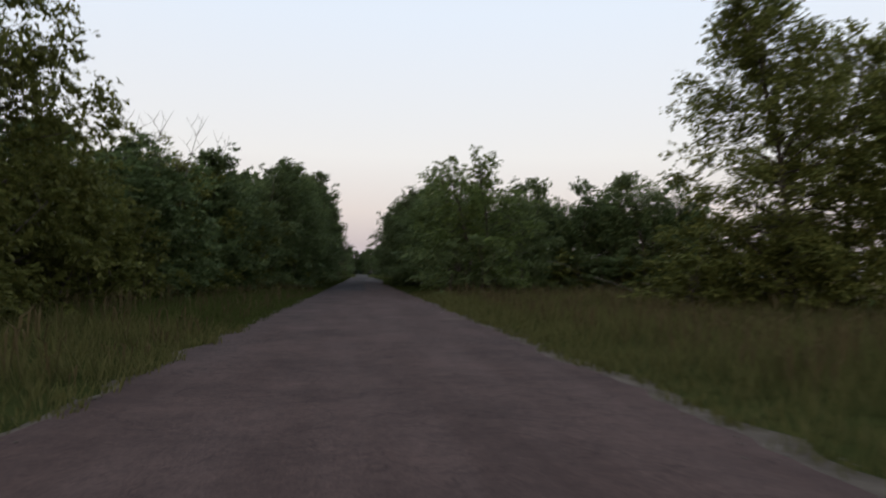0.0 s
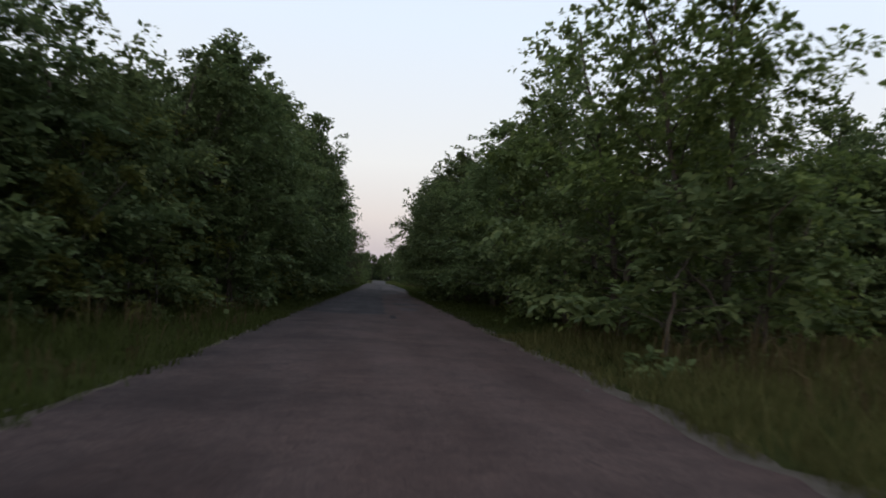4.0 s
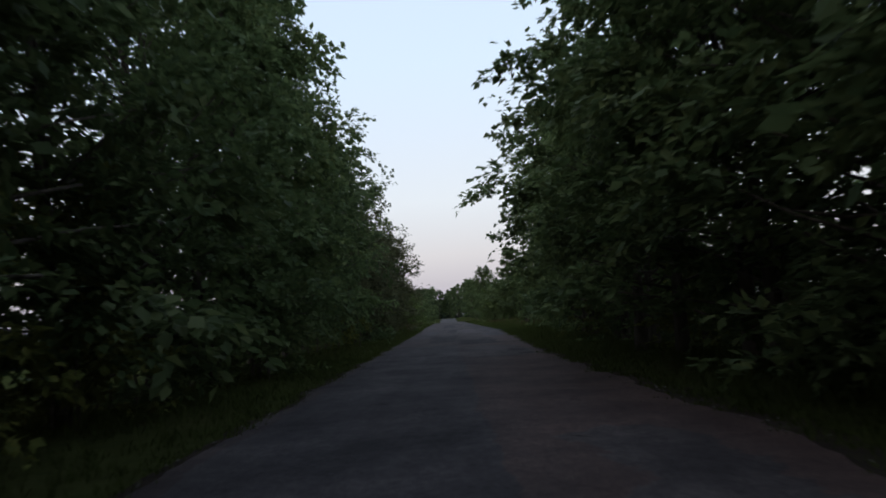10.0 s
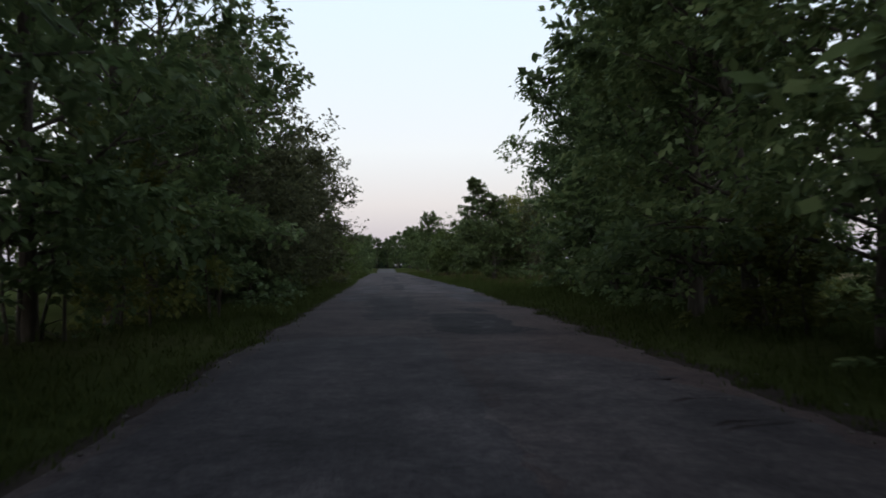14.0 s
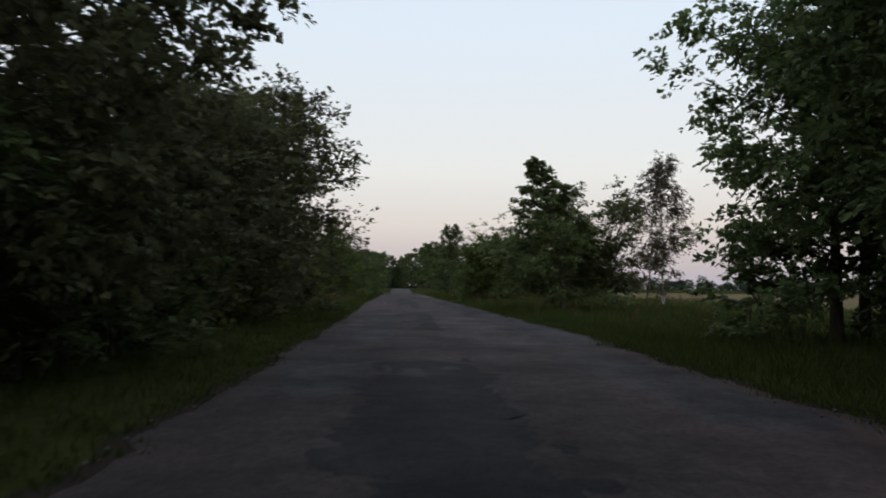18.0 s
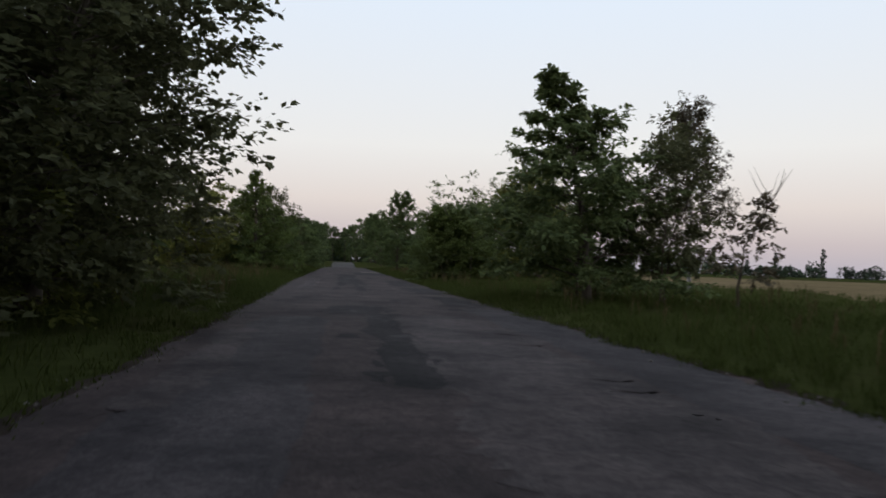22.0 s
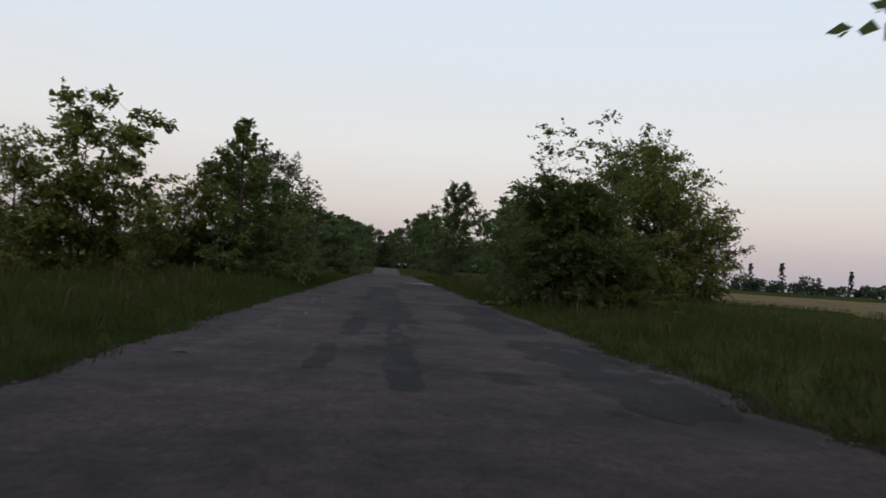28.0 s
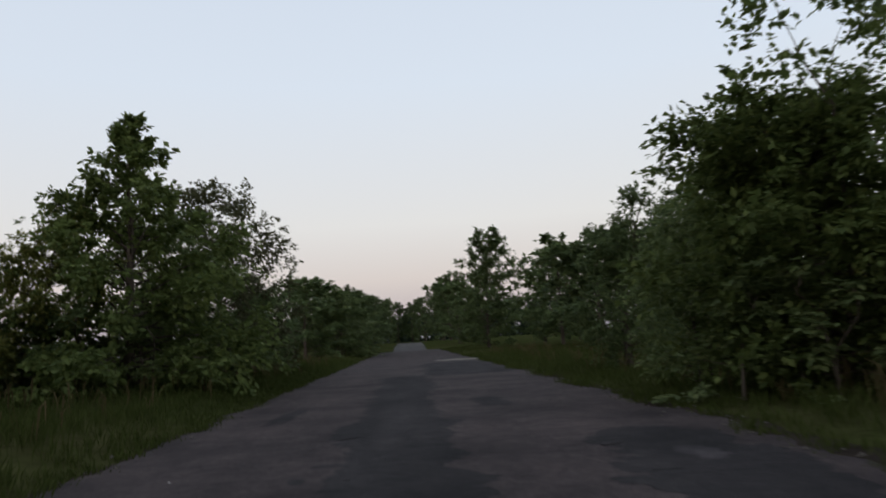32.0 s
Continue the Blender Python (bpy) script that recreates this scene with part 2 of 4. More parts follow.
# ---- mesh helpers ----
def solid(name, verts, faces, mat, parent=None, label="", smooth=False):
    me = bpy.data.meshes.new(name)
    me.from_pydata(verts if isinstance(verts, list) else verts.tolist(), [], faces if isinstance(faces, list) else faces.tolist())
    me.materials.append(mat)
    if smooth:
        me.shade_smooth()
    ob = new(name, me)
    ob.parent = parent
    if label:
        ob["label"] = label
    return ob


def tube(verts, faces, pts, radii, sides=6):
    """A tapered, closed limb along pts."""
    first, ends = len(verts), len(pts)
    for n, (p, r) in enumerate(zip(pts, radii)):
        d = (Vector(pts[min(n + 1, ends - 1)]) - Vector(pts[max(n - 1, 0)])).normalized()
        u = d.orthogonal().normalized()
        w = d.cross(u)
        for k in range(sides):
            a = 2 * math.pi * k / sides
            verts.append(tuple(Vector(p) + (u * math.cos(a) + w * math.sin(a)) * r))
    for n in range(ends - 1):
        for k in range(sides):
            a, b = first + n * sides + k, first + n * sides + (k + 1) % sides
            faces.append((a, b, b + sides, a + sides))
    faces.append(tuple(first + (ends - 1) * sides + k for k in range(sides)))


def leaves(rng, at, out, size, wide=0.27, droop=0.25):
    """Pairs of pointed leaves at the given places, growing outwards, for belts of trees far off."""
    at, out = np.repeat(at, 2, 0), np.repeat(out, 2, 0)
    n = len(at)
    d = out + rng.normal(0, 0.6, (n, 3)) + np.array([0, 0, -droop])
    d /= np.linalg.norm(d, axis=1)[:, None]
    up = np.array([0, 0, 1.0]) + rng.normal(0, 0.55, (n, 3))
    side = np.cross(d, up)
    side /= np.linalg.norm(side, axis=1)[:, None] + 1e-9
    long = rng.uniform(*size, n)[:, None] * 0.8
    half = long * wide * rng.uniform(0.8, 1.25, (n, 1))
    p = at + rng.normal(0, 0.06, (n, 3))
    v = np.stack([p + side * half + d * long * 0.18, p + d * long, p - side * half], 1).reshape(-1, 3)
    return v, np.arange(3 * n).reshape(-1, 3)


def sprays(rng, foot, way, long, size, wide, sag, per=(7, 11)):
    """Leafy twigs: oval, slightly folded leaves along both sides of each twig, the twig bending down towards its tip."""
    m = rng.integers(*per, len(foot))
    which = np.repeat(np.arange(len(foot)), m)
    n = len(which)
    q, e, ln = foot[which], way[which], long[which][:, None]
    g = rng.uniform(0.12, 1.0, (n, 1))
    up = np.repeat(np.array([0, 0, 1.0]) + rng.normal(0, 0.3, (len(foot), 3)), m, 0)
    lateral = np.cross(e, up)
    lateral /= np.linalg.norm(lateral, axis=1)[:, None] + 1e-9
    flip = np.where(rng.random((n, 1)) < 0.5, -1.0, 1.0)
    z = np.array([0, 0, 1.0])
    p = q + e * ln * g - z * sag * ln * g * g + rng.normal(0, 0.025, (n, 3))
    d = e * 0.6 + lateral * flip * rng.uniform(0.3, 1.0, (n, 1)) - z * rng.uniform(0.0, 0.35 + sag, (n, 1)) + rng.normal(0, 0.2, (n, 3))
    d /= np.linalg.norm(d, axis=1)[:, None]
    face = up + rng.normal(0, 0.3, (n, 3))
    side = np.cross(d, face)
    side /= np.linalg.norm(side, axis=1)[:, None] + 1e-9
    reach = rng.uniform(*size, n)[:, None]
    half = reach * wide * rng.uniform(0.75, 1.2, (n, 1)) * 0.5
    lift = np.cross(side, d) * half * rng.uniform(-0.1, 0.6, (n, 1))
    v = np.stack([p, p + side * half + d * reach * 0.45 + lift, p + d * reach, p - side * half + d * reach * 0.45 + lift], 1)
    return v.reshape(-1, 3)


PROFILE = {
    "round": lambda u: 0.6 + 0.5 * math.sin(math.pi * min(1, 0.1 + u)) - 0.28 * u * u,
    "cone": lambda u: 1.12 * (1 - u) ** 1.1 + 0.05,
    "column": lambda u: 0.5 + 0.6 * math.sin(math.pi * (0.15 + 0.8 * u)),
    "dome": lambda u: 0.1 + 0.92 * (1 - max(0, (u - 0.35) / 0.65) ** 2.2) * (0.8 + 0.2 * min(1, u / 0.25)),
    "airy": lambda u: 0.95 - 0.35 * abs(u - 0.45),
    "shrub": lambda u: 1.0 - 0.45 * u,
}


def tree(name, seed, high, wide, base, shape, count, size, mat, bark=BARK, limbs=60, stems=1, thick=0.16, label="", category="tree", rise=(8, 62), twig=(0.45, 0.95), kink=0.05, bare=0, bend=None, flat=0.7, spread=(0.66, 1.22), broad=0.62, sag=0.3, bunch=5, outer=0.8):
    """A tree or shrub: tapered trunk and limbs in one mesh, and in another the leaves: each limb carries bunches of leafy twigs with gaps between them."""
    rng = np.random.default_rng(seed)
    root = new(name)
    tagged(root, label, category)
    wv, wf, foot, way, long = [], [], [], [], []
    per = max(1, limbs // stems)
    bunches = count / 8.5 / bunch / (per * stems)
    for s in range(stems):
        lean = rng.normal(0, 0.10 if stems == 1 else 0.22, 2)
        lean = np.array(bend) if bend and s == 0 else lean
        at = rng.normal(0, 0.02 if stems == 1 else 0.18 * wide, 2)
        top = high * (1 if s == 0 else rng.uniform(0.7, 0.97))
        line = [np.array([at[0] + lean[0] * top * u * u + rng.normal(0, kink) * u * 2, at[1] + lean[1] * top * u * u + rng.normal(0, kink) * u * 2, top * u * 0.97]) for u in np.linspace(0, 1, 8)]
        line[0][2] = -0.15
        r0 = thick * (1 if stems == 1 else 0.6)
        tube(wv, wf, line, [r0 * (1.25 if n == 0 else 1 - 0.92 * n / 7) + 0.008 for n in range(8)], 7)
        for i in range(per):
            u = (i + rng.random()) / per
            h = base + (1 - base) * u
            k = min(6.999, h * 7)
            p = line[int(k)] * (1 - k % 1) + line[int(k) + 1] * (k % 1)
            az = i * 2.39996 + s * 1.3 + rng.normal(0, 0.35)
            el = radians(rise[0] + (rise[1] - rise[0]) * u + rng.normal(0, 9))
            reach = wide * PROFILE[shape](u) * rng.uniform(*spread) * (1 if stems == 1 else 0.8)
            d = np.array([math.cos(az) * math.cos(el), math.sin(az) * math.cos(el), math.sin(el)])
            pts = [p]
            for n in range(4):
                d = d + rng.normal(0, 0.13, 3) + np.array([0, 0, 0.05 if n < 2 else -0.05])
                d /= np.linalg.norm(d)
                pts.append(pts[-1] + d * reach / 4)
            r1 = max(0.012, r0 * 0.34 * (1 - 0.75 * u))
            tube(wv, wf, pts[:4] if i % 2 else pts[:3], [r1 * (1 - 0.24 * n) for n in range(4 if i % 2 else 3)], 3)
            want = bunches * min(1.4, 0.15 + 1.1 * reach / wide)
            for c in range(max(1, int(want + rng.random()))):
                w = 3.999 if c == 0 else rng.uniform(0.15, 1.0) ** outer * 3.999
                hub = pts[int(w)] * (1 - w % 1) + pts[int(w) + 1] * (w % 1)
                grow = min(1, (0.12 if shape == "cone" else 0.3) + reach / 3.0)
                for _ in range(bunch):
                    e = (d * 0.75 + rng.normal(0, 0.55, 3) + np.array([0, 0, 0.15])) * np.array([1, 1, flat])
                    e /= np.linalg.norm(e)
                    foot.append(hub + rng.normal(0, 0.1, 3) * np.array([1, 1, flat]))
                    way.append(e)
                    long.append(rng.uniform(*twig) * grow)
    for _ in range(bare):
        u = rng.uniform(0.8, 0.98)
        p = line[int(u * 7)]
        d = np.array([rng.normal(0, 0.35), rng.normal(0, 0.35), 1.0])
        pts = [p + d * n * 0.5 + rng.normal(0, 0.05, 3) for n in range(5)]
        tube(wv, wf, pts, [0.03, 0.022, 0.016, 0.01, 0.005], 4)
        for side in (-1, 1):
            tube(wv, wf, [pts[2], pts[2] + np.array([0.3 * side, 0.1, 0.5]), pts[2] + np.array([0.5 * side, 0.2, 1.0])], [0.014, 0.009, 0.004], 3)
    v = sprays(rng, np.array(foot), np.array(way), np.array(long), size, broad, sag)
    v = v.reshape(-1, 4, 3)[v[:, 2].reshape(-1, 4).min(1) > 0.02].reshape(-1, 3)
    solid("trunk" if category == "tree" else "stem", wv, wf, bark, root, smooth=True)
    solid("crown", v, np.arange(len(v)).reshape(-1, 4), mat, root)
    return root


KINDS = {}


def planted(kind, x, y, turn, tall=1.0, broad=1.0, label="", group=""):
    """Stand a tree kind somewhere: the first one built takes the first place, all others are copies of it."""
    m = Matrix.LocRotScale((x, y, far_rise(y)), Euler((0, 0, radians(turn))), (broad, broad, tall))
    if kind.name not in KINDS:
        KINDS[kind.name] = kind["label"]
        kind.matrix_basis = m
        return tagged(kind, label or kind["label"], "", group)
    undo = Matrix.Diagonal((1 / kind.scale.x, 1 / kind.scale.y, 1 / kind.scale.z, 1))
    return tagged(copy_thing(kind, m @ undo), label or KINDS[kind.name], "", group)


# ---- ground ----
def edge_left(y):
    out = -2.32 - 0.5 * min(1, max(0, (y - 140) / 25))
    ragged = 1.0 if y < 110 else 1.4
    return out + ragged * (0.16 * noise.noise((y * 0.45, 3.1, 0)) + 0.10 * noise.noise((y * 1.3, 9.2, 0)) + 0.07 * noise.noise((y * 3.1, 2.2, 0)))


def edge_right(y):
    wide = 3.3 + 1.4 * min(1, max(0, (y - 96) / 34))
    ragged = 1.1 if y < 105 else 1.8
    return wide + ragged * (0.2 * noise.noise((y * 0.4, 13.1, 0)) + 0.14 * noise.noise((y * 1.2, 5.2, 0)) + 0.09 * noise.noise((y * 2.9, 1.2, 0)))


def far_rise(y):
    """The road climbs a little before it bends away."""
    u = min(1.0, max(0.0, (y - 262) / 46))
    return 0.85 * u * u * (3 - 2 * u)


def ground_height(x, y):
    off = max(0.0, max(-2.6 - x, x - 5.2))
    rise = min(1.0, off / 5)
    bank = 0.16 * min(1.0, max(0.0, -3.1 - x) / 0.8) * min(1.0, max(0.0, (y - 140) / 15)) * (1 if y < 420 and x > -90 else 0)
    return far_rise(y) + bank - 0.045 + rise * (0.12 + 0.22 * noise.noise((x * 0.09, y * 0.09, 2.0))) * (1 if abs(x) < 200 and -60 < y < 420 else 0)


xs = [-2500, -1200, -500, -200, -90, -50, -30] + list(np.arange(-24, 26, 1.5)) + [30, 40, 55, 80, 120, 200, 500, 1200, 2500]
ys = [-2500, -800, -250, -90, -60] + list(np.arange(-45, 322, 2.0)) + [330, 360, 420, 520, 800, 1400, 3000]
gv = [(x, y, ground_height(x, y)) for y in ys for x in xs]
gf = [(j * len(xs) + i, j * len(xs) + i + 1, (j + 1) * len(xs) + i + 1, (j + 1) * len(xs) + i) for j in range(len(ys) - 1) for i in range(len(xs) - 1)]
tagged(solid("ground", gv, gf, MEADOW, smooth=True), "rough meadow ground with green and dry grass", "ground", kind="structure")

def road_height(x, y):
    return 0.012 - 0.0012 * (x - 0.6) ** 2 + 0.004 * noise.noise((x * 0.8, y * 0.5, 7))


rv, rf, cols = [], [], 14
road_ys = np.arange(-40, 258, 0.3)
for y in road_ys:
    a, b = edge_left(y), edge_right(y)
    for i in range(cols + 1):
        u = i / cols
        x = a + (b - a) * u
        rv.append((x, y, road_height(x, y)))
for j in range(len(road_ys) - 1):
    for i in range(cols):
        k = j * (cols + 1) + i
        rf.append((k, k + 1, k + cols + 2, k + cols + 1))
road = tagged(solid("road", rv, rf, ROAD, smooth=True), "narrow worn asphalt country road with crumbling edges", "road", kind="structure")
# far stretch: its paler colour stands in for light from the gap between the trees
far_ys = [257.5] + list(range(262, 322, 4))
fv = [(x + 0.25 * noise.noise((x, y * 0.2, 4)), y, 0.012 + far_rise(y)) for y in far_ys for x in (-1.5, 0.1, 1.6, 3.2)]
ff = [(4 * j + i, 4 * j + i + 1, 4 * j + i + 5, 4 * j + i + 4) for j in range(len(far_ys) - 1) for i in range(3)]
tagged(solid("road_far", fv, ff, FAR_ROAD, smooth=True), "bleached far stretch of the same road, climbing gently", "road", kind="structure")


def blot(x0, x1, y0, y1, seed, mat, name="patch", label="", lift=0.007, rough=0.3):
    """A ragged sheet of laid asphalt or sand on the road, row by row along it."""
    step = max(0.025, min(0.09, (y1 - y0) / 36))
    cols, rows = 8, int((y1 - y0) / step)
    mid, half = (x0 + x1) / 2, (x1 - x0) / 2
    amp = min(0.55, half) * rough
    verts, faces = [], []
    for j in range(rows + 1):
        u = j / rows
        y = y0 + (y1 - y0) * u
        reach = min(0.7, 0.35 * (y1 - y0), 0.8 * half)
        round_end = min(1, 0.35 + 0.65 * math.sqrt(min(y - y0, y1 - y) / reach))
        edge = []
        for side in (-1, 1):
            wob = 1.5 * noise.noise((y * 0.45, seed * 3.7, side)) + 0.9 * noise.noise((y * 1.3, seed * 1.9, side)) + 0.6 * noise.noise((y * 3.7, seed, side)) + 0.5 * noise.noise((y * 8.5, seed * 2.3, side))
            edge.append(mid + side * max(0.01, half + amp * wob) * round_end)
        for i in range(cols + 1):
            x = edge[0] + (edge[1] - edge[0]) * i / cols
            yy = y + 0.3 * rough * min(2.0, y1 - y0) * (noise.noise((x * 2.5, seed, 3)) + 0.5 * noise.noise((x * 7, seed, 9)))
            verts.append((x, yy, road_height(x, yy) + (lift if 0 < i < cols and 0 < j < rows else lift * 0.5)))
    for j in range(rows):
        for i in range(cols):
            k = j * (cols + 1) + i
            faces.append((k, k + 1, k + cols + 2, k + cols + 1))
    return solid(name, verts, faces, mat, road, label, True)


PATCHES = [
    (-2.1, 0.72, 54, 104, 30, LANE),
    (1.1, 3.2, 125.5, 141, 9, PALE), (1.15, 2.7, 64.5, 68.5, 21, PALE), (1.3, 2.2, 58.5, 61.5, 19, PALE), (1.0, 2.9, 93, 101, 14, PALE), (1.5, 2.6, 74, 79, 24, PALE), (-1.9, -1.2, 156, 168, 25, PALE), (-1.9, -1.3, 130, 137, 26, PALE),
    (-0.35, 1.05, 140.9, 144.2, 6, TAR), (0.55, 1.12, 131, 141.4, 7, TAR), (0.05, 0.65, 149.45, 149.85, 8, TAR), (-0.05, 0.3, 135.6, 136.4, 27, TAR), (-1.98, -1.65, 145.6, 146.0, 28, TAR), (2.9, 3.4, 143.3, 144.0, 29, TAR),
    (-0.1, 1.3, 163, 190, 1, TAR), (-0.15, 0.3, 159.6, 163.5, 5, TAR), (-0.35, 0.02, 155.4, 158.2, 35, TAR), (0.72, 1.05, 154.2, 163, 15, TAR), (2.75, 4.2, 162, 173, 2, TAR), (3.0, 4.3, 153.4, 160.6, 3, TAR), (1.4, 4.4, 189, 203, 4, TAR), (3.2, 4.4, 145, 151, 17, TAR),
    (-1.9, -0.7, 118, 124, 10, LANE), (-0.6, 0.85, 108, 122, 12, TAR), (-1.7, -0.3, 126, 140, 13, LANE), (2.6, 4.0, 116, 124, 31, LANE), (3.35, 4.75, 125.2, 144.4, 36, LANE), (0.85, 1.06, 51.5, 53.4, 20, TAR), (1.05, 1.5, 26.75, 27.0, 22, TAR), (0.9, 2.6, 104, 110, 33, TAR),
]
for x0, x1, y0, y1, seed, mat in PATCHES:
    blot(x0, x1, y0, y1, seed, mat, label="dark tar patch" if mat is TAR else "pale worn patch" if mat is PALE else "darker resurfaced lane", lift=0.004 if mat is LANE else 0.0065, rough=0.16 if mat is LANE else 0.5)
for n, (x0, x1, y0, y1) in enumerate(((-1.4, -1.0, 147.5, 148.6), (1.8, 2.5, 155.0, 156.0), (2.0, 2.6, 177.0, 179.0), (-1.7, -1.2, 176.0, 178.5), (1.5, 1.9, 147.0, 147.8), (2.2, 2.8, 110.5, 112.5))):
    blot(x0, x1, y0, y1, 70 + n, TAR, label="dark tar patch", lift=0.006, rough=0.9)
rng = np.random.default_rng(77)
for x0, x1, y0, y1, seed, mat in PATCHES:
    if mat is not TAR or (x1 - x0) * (y1 - y0) < 2.5:
        continue
    for n in range(7):
        y = rng.uniform(y0, y1)
        long, across = rng.uniform(0.15, 0.7), rng.uniform(0.06, 0.22)
        x = (x0 - rng.uniform(0.0, 0.22)) if n % 2 else (x1 + rng.uniform(0.0, 0.22))
        blot(x - across, x + across, y, y + long, 100 + seed * 9 + n, TAR, label="small crumb of tar beside a patch", lift=0.005, rough=0.8)
    for n in range(4):
        y = rng.uniform(y0, y1)
        long, across = rng.uniform(0.2, 0.9), rng.uniform(0.08, 0.25)
        x = rng.uniform(x0 + 0.1, x1 - 0.1)
        blot(x - across, x + across, y, y + long, 500 + seed * 9 + n, LANE, label="worn spot in a tar patch", lift=0.011, rough=1.0)
blot(2.55, 3.2, 20.35, 20.8, 31, SAND, "sand_patch", "pale washed-out sand on the road edge", 0.01, 0.5)
blot(2.4, 7.6, 205.6, 208.2, 32, STRIP, "sand_patch", "pale sand strip at a field entrance", 0.02)


def shoulder(name, edge, sign, width, y0, y1, label, mat=None):
    verts, faces = [], []
    line = np.arange(y0, y1, 0.3)
    for y in line:
        w = width * (0.55 + 0.9 * abs(noise.noise((y * 0.6, sign * 4, 1)))) + 0.05
        a = edge(y)
        inner = 0.05 + 0.3 * max(0, noise.noise((y * 0.9, 8 + sign, 2)))
        for o, z in ((-0.25, -0.025), (0.1 * w, -0.018 if inner > 0.1 else -0.012), (0.5 * w, -0.02), (w, -0.05)):
            verts.append((a + sign * (o + 0.05 * noise.noise((y * 3, z * 90, sign))), y, z))
    for j in range(len(line) - 1):
        for i in range(3):
            k = j * 4 + i
            faces.append((k, k + 1, k + 5, k + 4) if sign > 0 else (k, k + 4, k + 5, k + 1))
    return tagged(solid(name, verts, faces, mat or SAND, smooth=True), label, "road shoulder", kind="structure")


shoulder("shoulder_left", edge_left, -1, 0.28, -20, 46, "crumbled sandy gravel edge along the asphalt")
shoulder("shoulder_right", edge_right, 1, 0.62, -20, 50, "crumbled sandy gravel edge along the asphalt")

shoulder("shoulder_left_far", edge_left, -1, 0.4, 46, 215, "bare dark earth with grit along the broken asphalt edge", DIRT)
shoulder("shoulder_right_far", edge_right, 1, 0.75, 50, 215, "bare dark earth with grit along the broken asphalt edge", DIRT)

# loose stones on both edges
rng = np.random.default_rng(5)
sv, sf = [], []
OCTA = np.array([(1, 0, 0), (0, 1, 0), (-1, 0, 0), (0, -1, 0), (0, 0, 0.8), (0, 0, -0.5)])
for _ in range(1300):
    y = rng.uniform(-5, 190)
    left = rng.random() < 0.4
    x = edge_left(y) - rng.normal(0.02, 0.14) if left else edge_right(y) + rng.normal(0.0, 0.2)
    k = len(sv)
    sv += [tuple(p) for p in OCTA * rng.uniform(0.009, 0.03) * rng.uniform(0.6, 1.3, 3) + np.array([x, y, 0.012])]
    sf += [(k + a, k + b, k + 4) for a, b in ((0, 1), (1, 2), (2, 3), (3, 0))] + [(k + b, k + a, k + 5) for a, b in ((0, 1), (1, 2), (2, 3), (3, 0))]
tagged(solid("gravel", sv, sf, STONE), "loose grey gravel stones along the road edges", "gravel", kind="stuff")


def stone(x, y, size, seed):
    rng = np.random.default_rng(seed)
    bm = bmesh.new()
    bmesh.ops.create_icosphere(bm, subdivisions=1, radius=size)
    for v in bm.verts:
        v.co *= rng.uniform(0.75, 1.2)
        v.co.z *= 0.65
    me = bpy.data.meshes.new("stone")
    bm.to_mesh(me)
    bm.free()
    me.materials.append(CHALK)
    ob = new("stone", me)
    ob.matrix_basis = pose(x, y, road_height(x, y) + size * 0.35)
    tagged(ob, "small pale stone lying on the asphalt", "stone", "loose pale stones")


for n, (x, y) in enumerate(((-1.65, 171.3), (-1.52, 169.3), (-1.18, 164.4), (-1.51, 167.9), (-1.27, 160.7), (-1.24, 170.05), (2.9, 26.5), (3.0, 24.2))):
    stone(x, y, 0.016 + 0.004 * (n % 3), 300 + n)


# ---- grass ----
def grass(name, spots, tall, mat, label, seed, blades=8, thick=0.008, head=False):
    """Tufts of bent blades; spots are x, y, height factor."""
    rng = np.random.default_rng(seed)
    n = len(spots)
    base = np.repeat(spots, blades, 0)
    m = n * blades
    p = np.stack([base[:, 0] + rng.normal(0, 0.09, m), base[:, 1] + rng.normal(0, 0.09, m), np.full(m, -0.04)], 1)
    p[:, 2] += np.repeat([max(0, ground_height(a, b) + 0.02) for a, b, _ in spots], blades)
    h = rng.uniform(*tall, m) * base[:, 2]
    a = rng.uniform(0, 2 * np.pi, m)
    lean = rng.uniform(0.2, 0.95, m) * h
    d = np.stack([np.cos(a), np.sin(a), np.zeros(m)], 1)
    s = np.stack([-np.sin(a), np.cos(a), np.zeros(m)], 1) * (thick * rng.uniform(0.7, 1.5, m))[:, None]
    z = np.array([0, 0, 1.0])
    mid = p + d * (lean * 0.35)[:, None] + z * (h * (0.85 if head else 0.5))[:, None]
    tip = p + d * lean[:, None] + z * h[:, None]
    fat = 2.2 if head else 1.5
    v = np.stack([p, mid + s * fat, tip, mid - s * fat], 1).reshape(-1, 3)
    k = np.arange(m)[:, None] * 4
    f = np.concatenate([k + [0, 1, 3], k + [1, 2, 3]], 1).reshape(-1, 3)
    return tagged(solid(name, v, f, mat), label, "grass", kind="stuff")


def tufts(rng, n, y0, y1, side, deep, near=0.0):
    """Spots along one edge of the road, thinner farther out."""
    y = rng.uniform(y0, y1, n)
    o = near + rng.random(n) ** 1.5 * deep
    out = []
    for yy, oo in zip(y, o):
        creep = 0.07 + 0.28 * max(0, noise.noise((yy * 0.8, side * 7, 6)))
        x = edge_left(yy) + creep - oo if side < 0 else edge_right(yy) - creep + oo
        out.append((x, yy, (0.3 + 0.7 * min(1, oo / 1.2)) * (0.8 + 0.5 * noise.noise((x * 0.4, yy * 0.4, 5)))))
    return np.array(out)


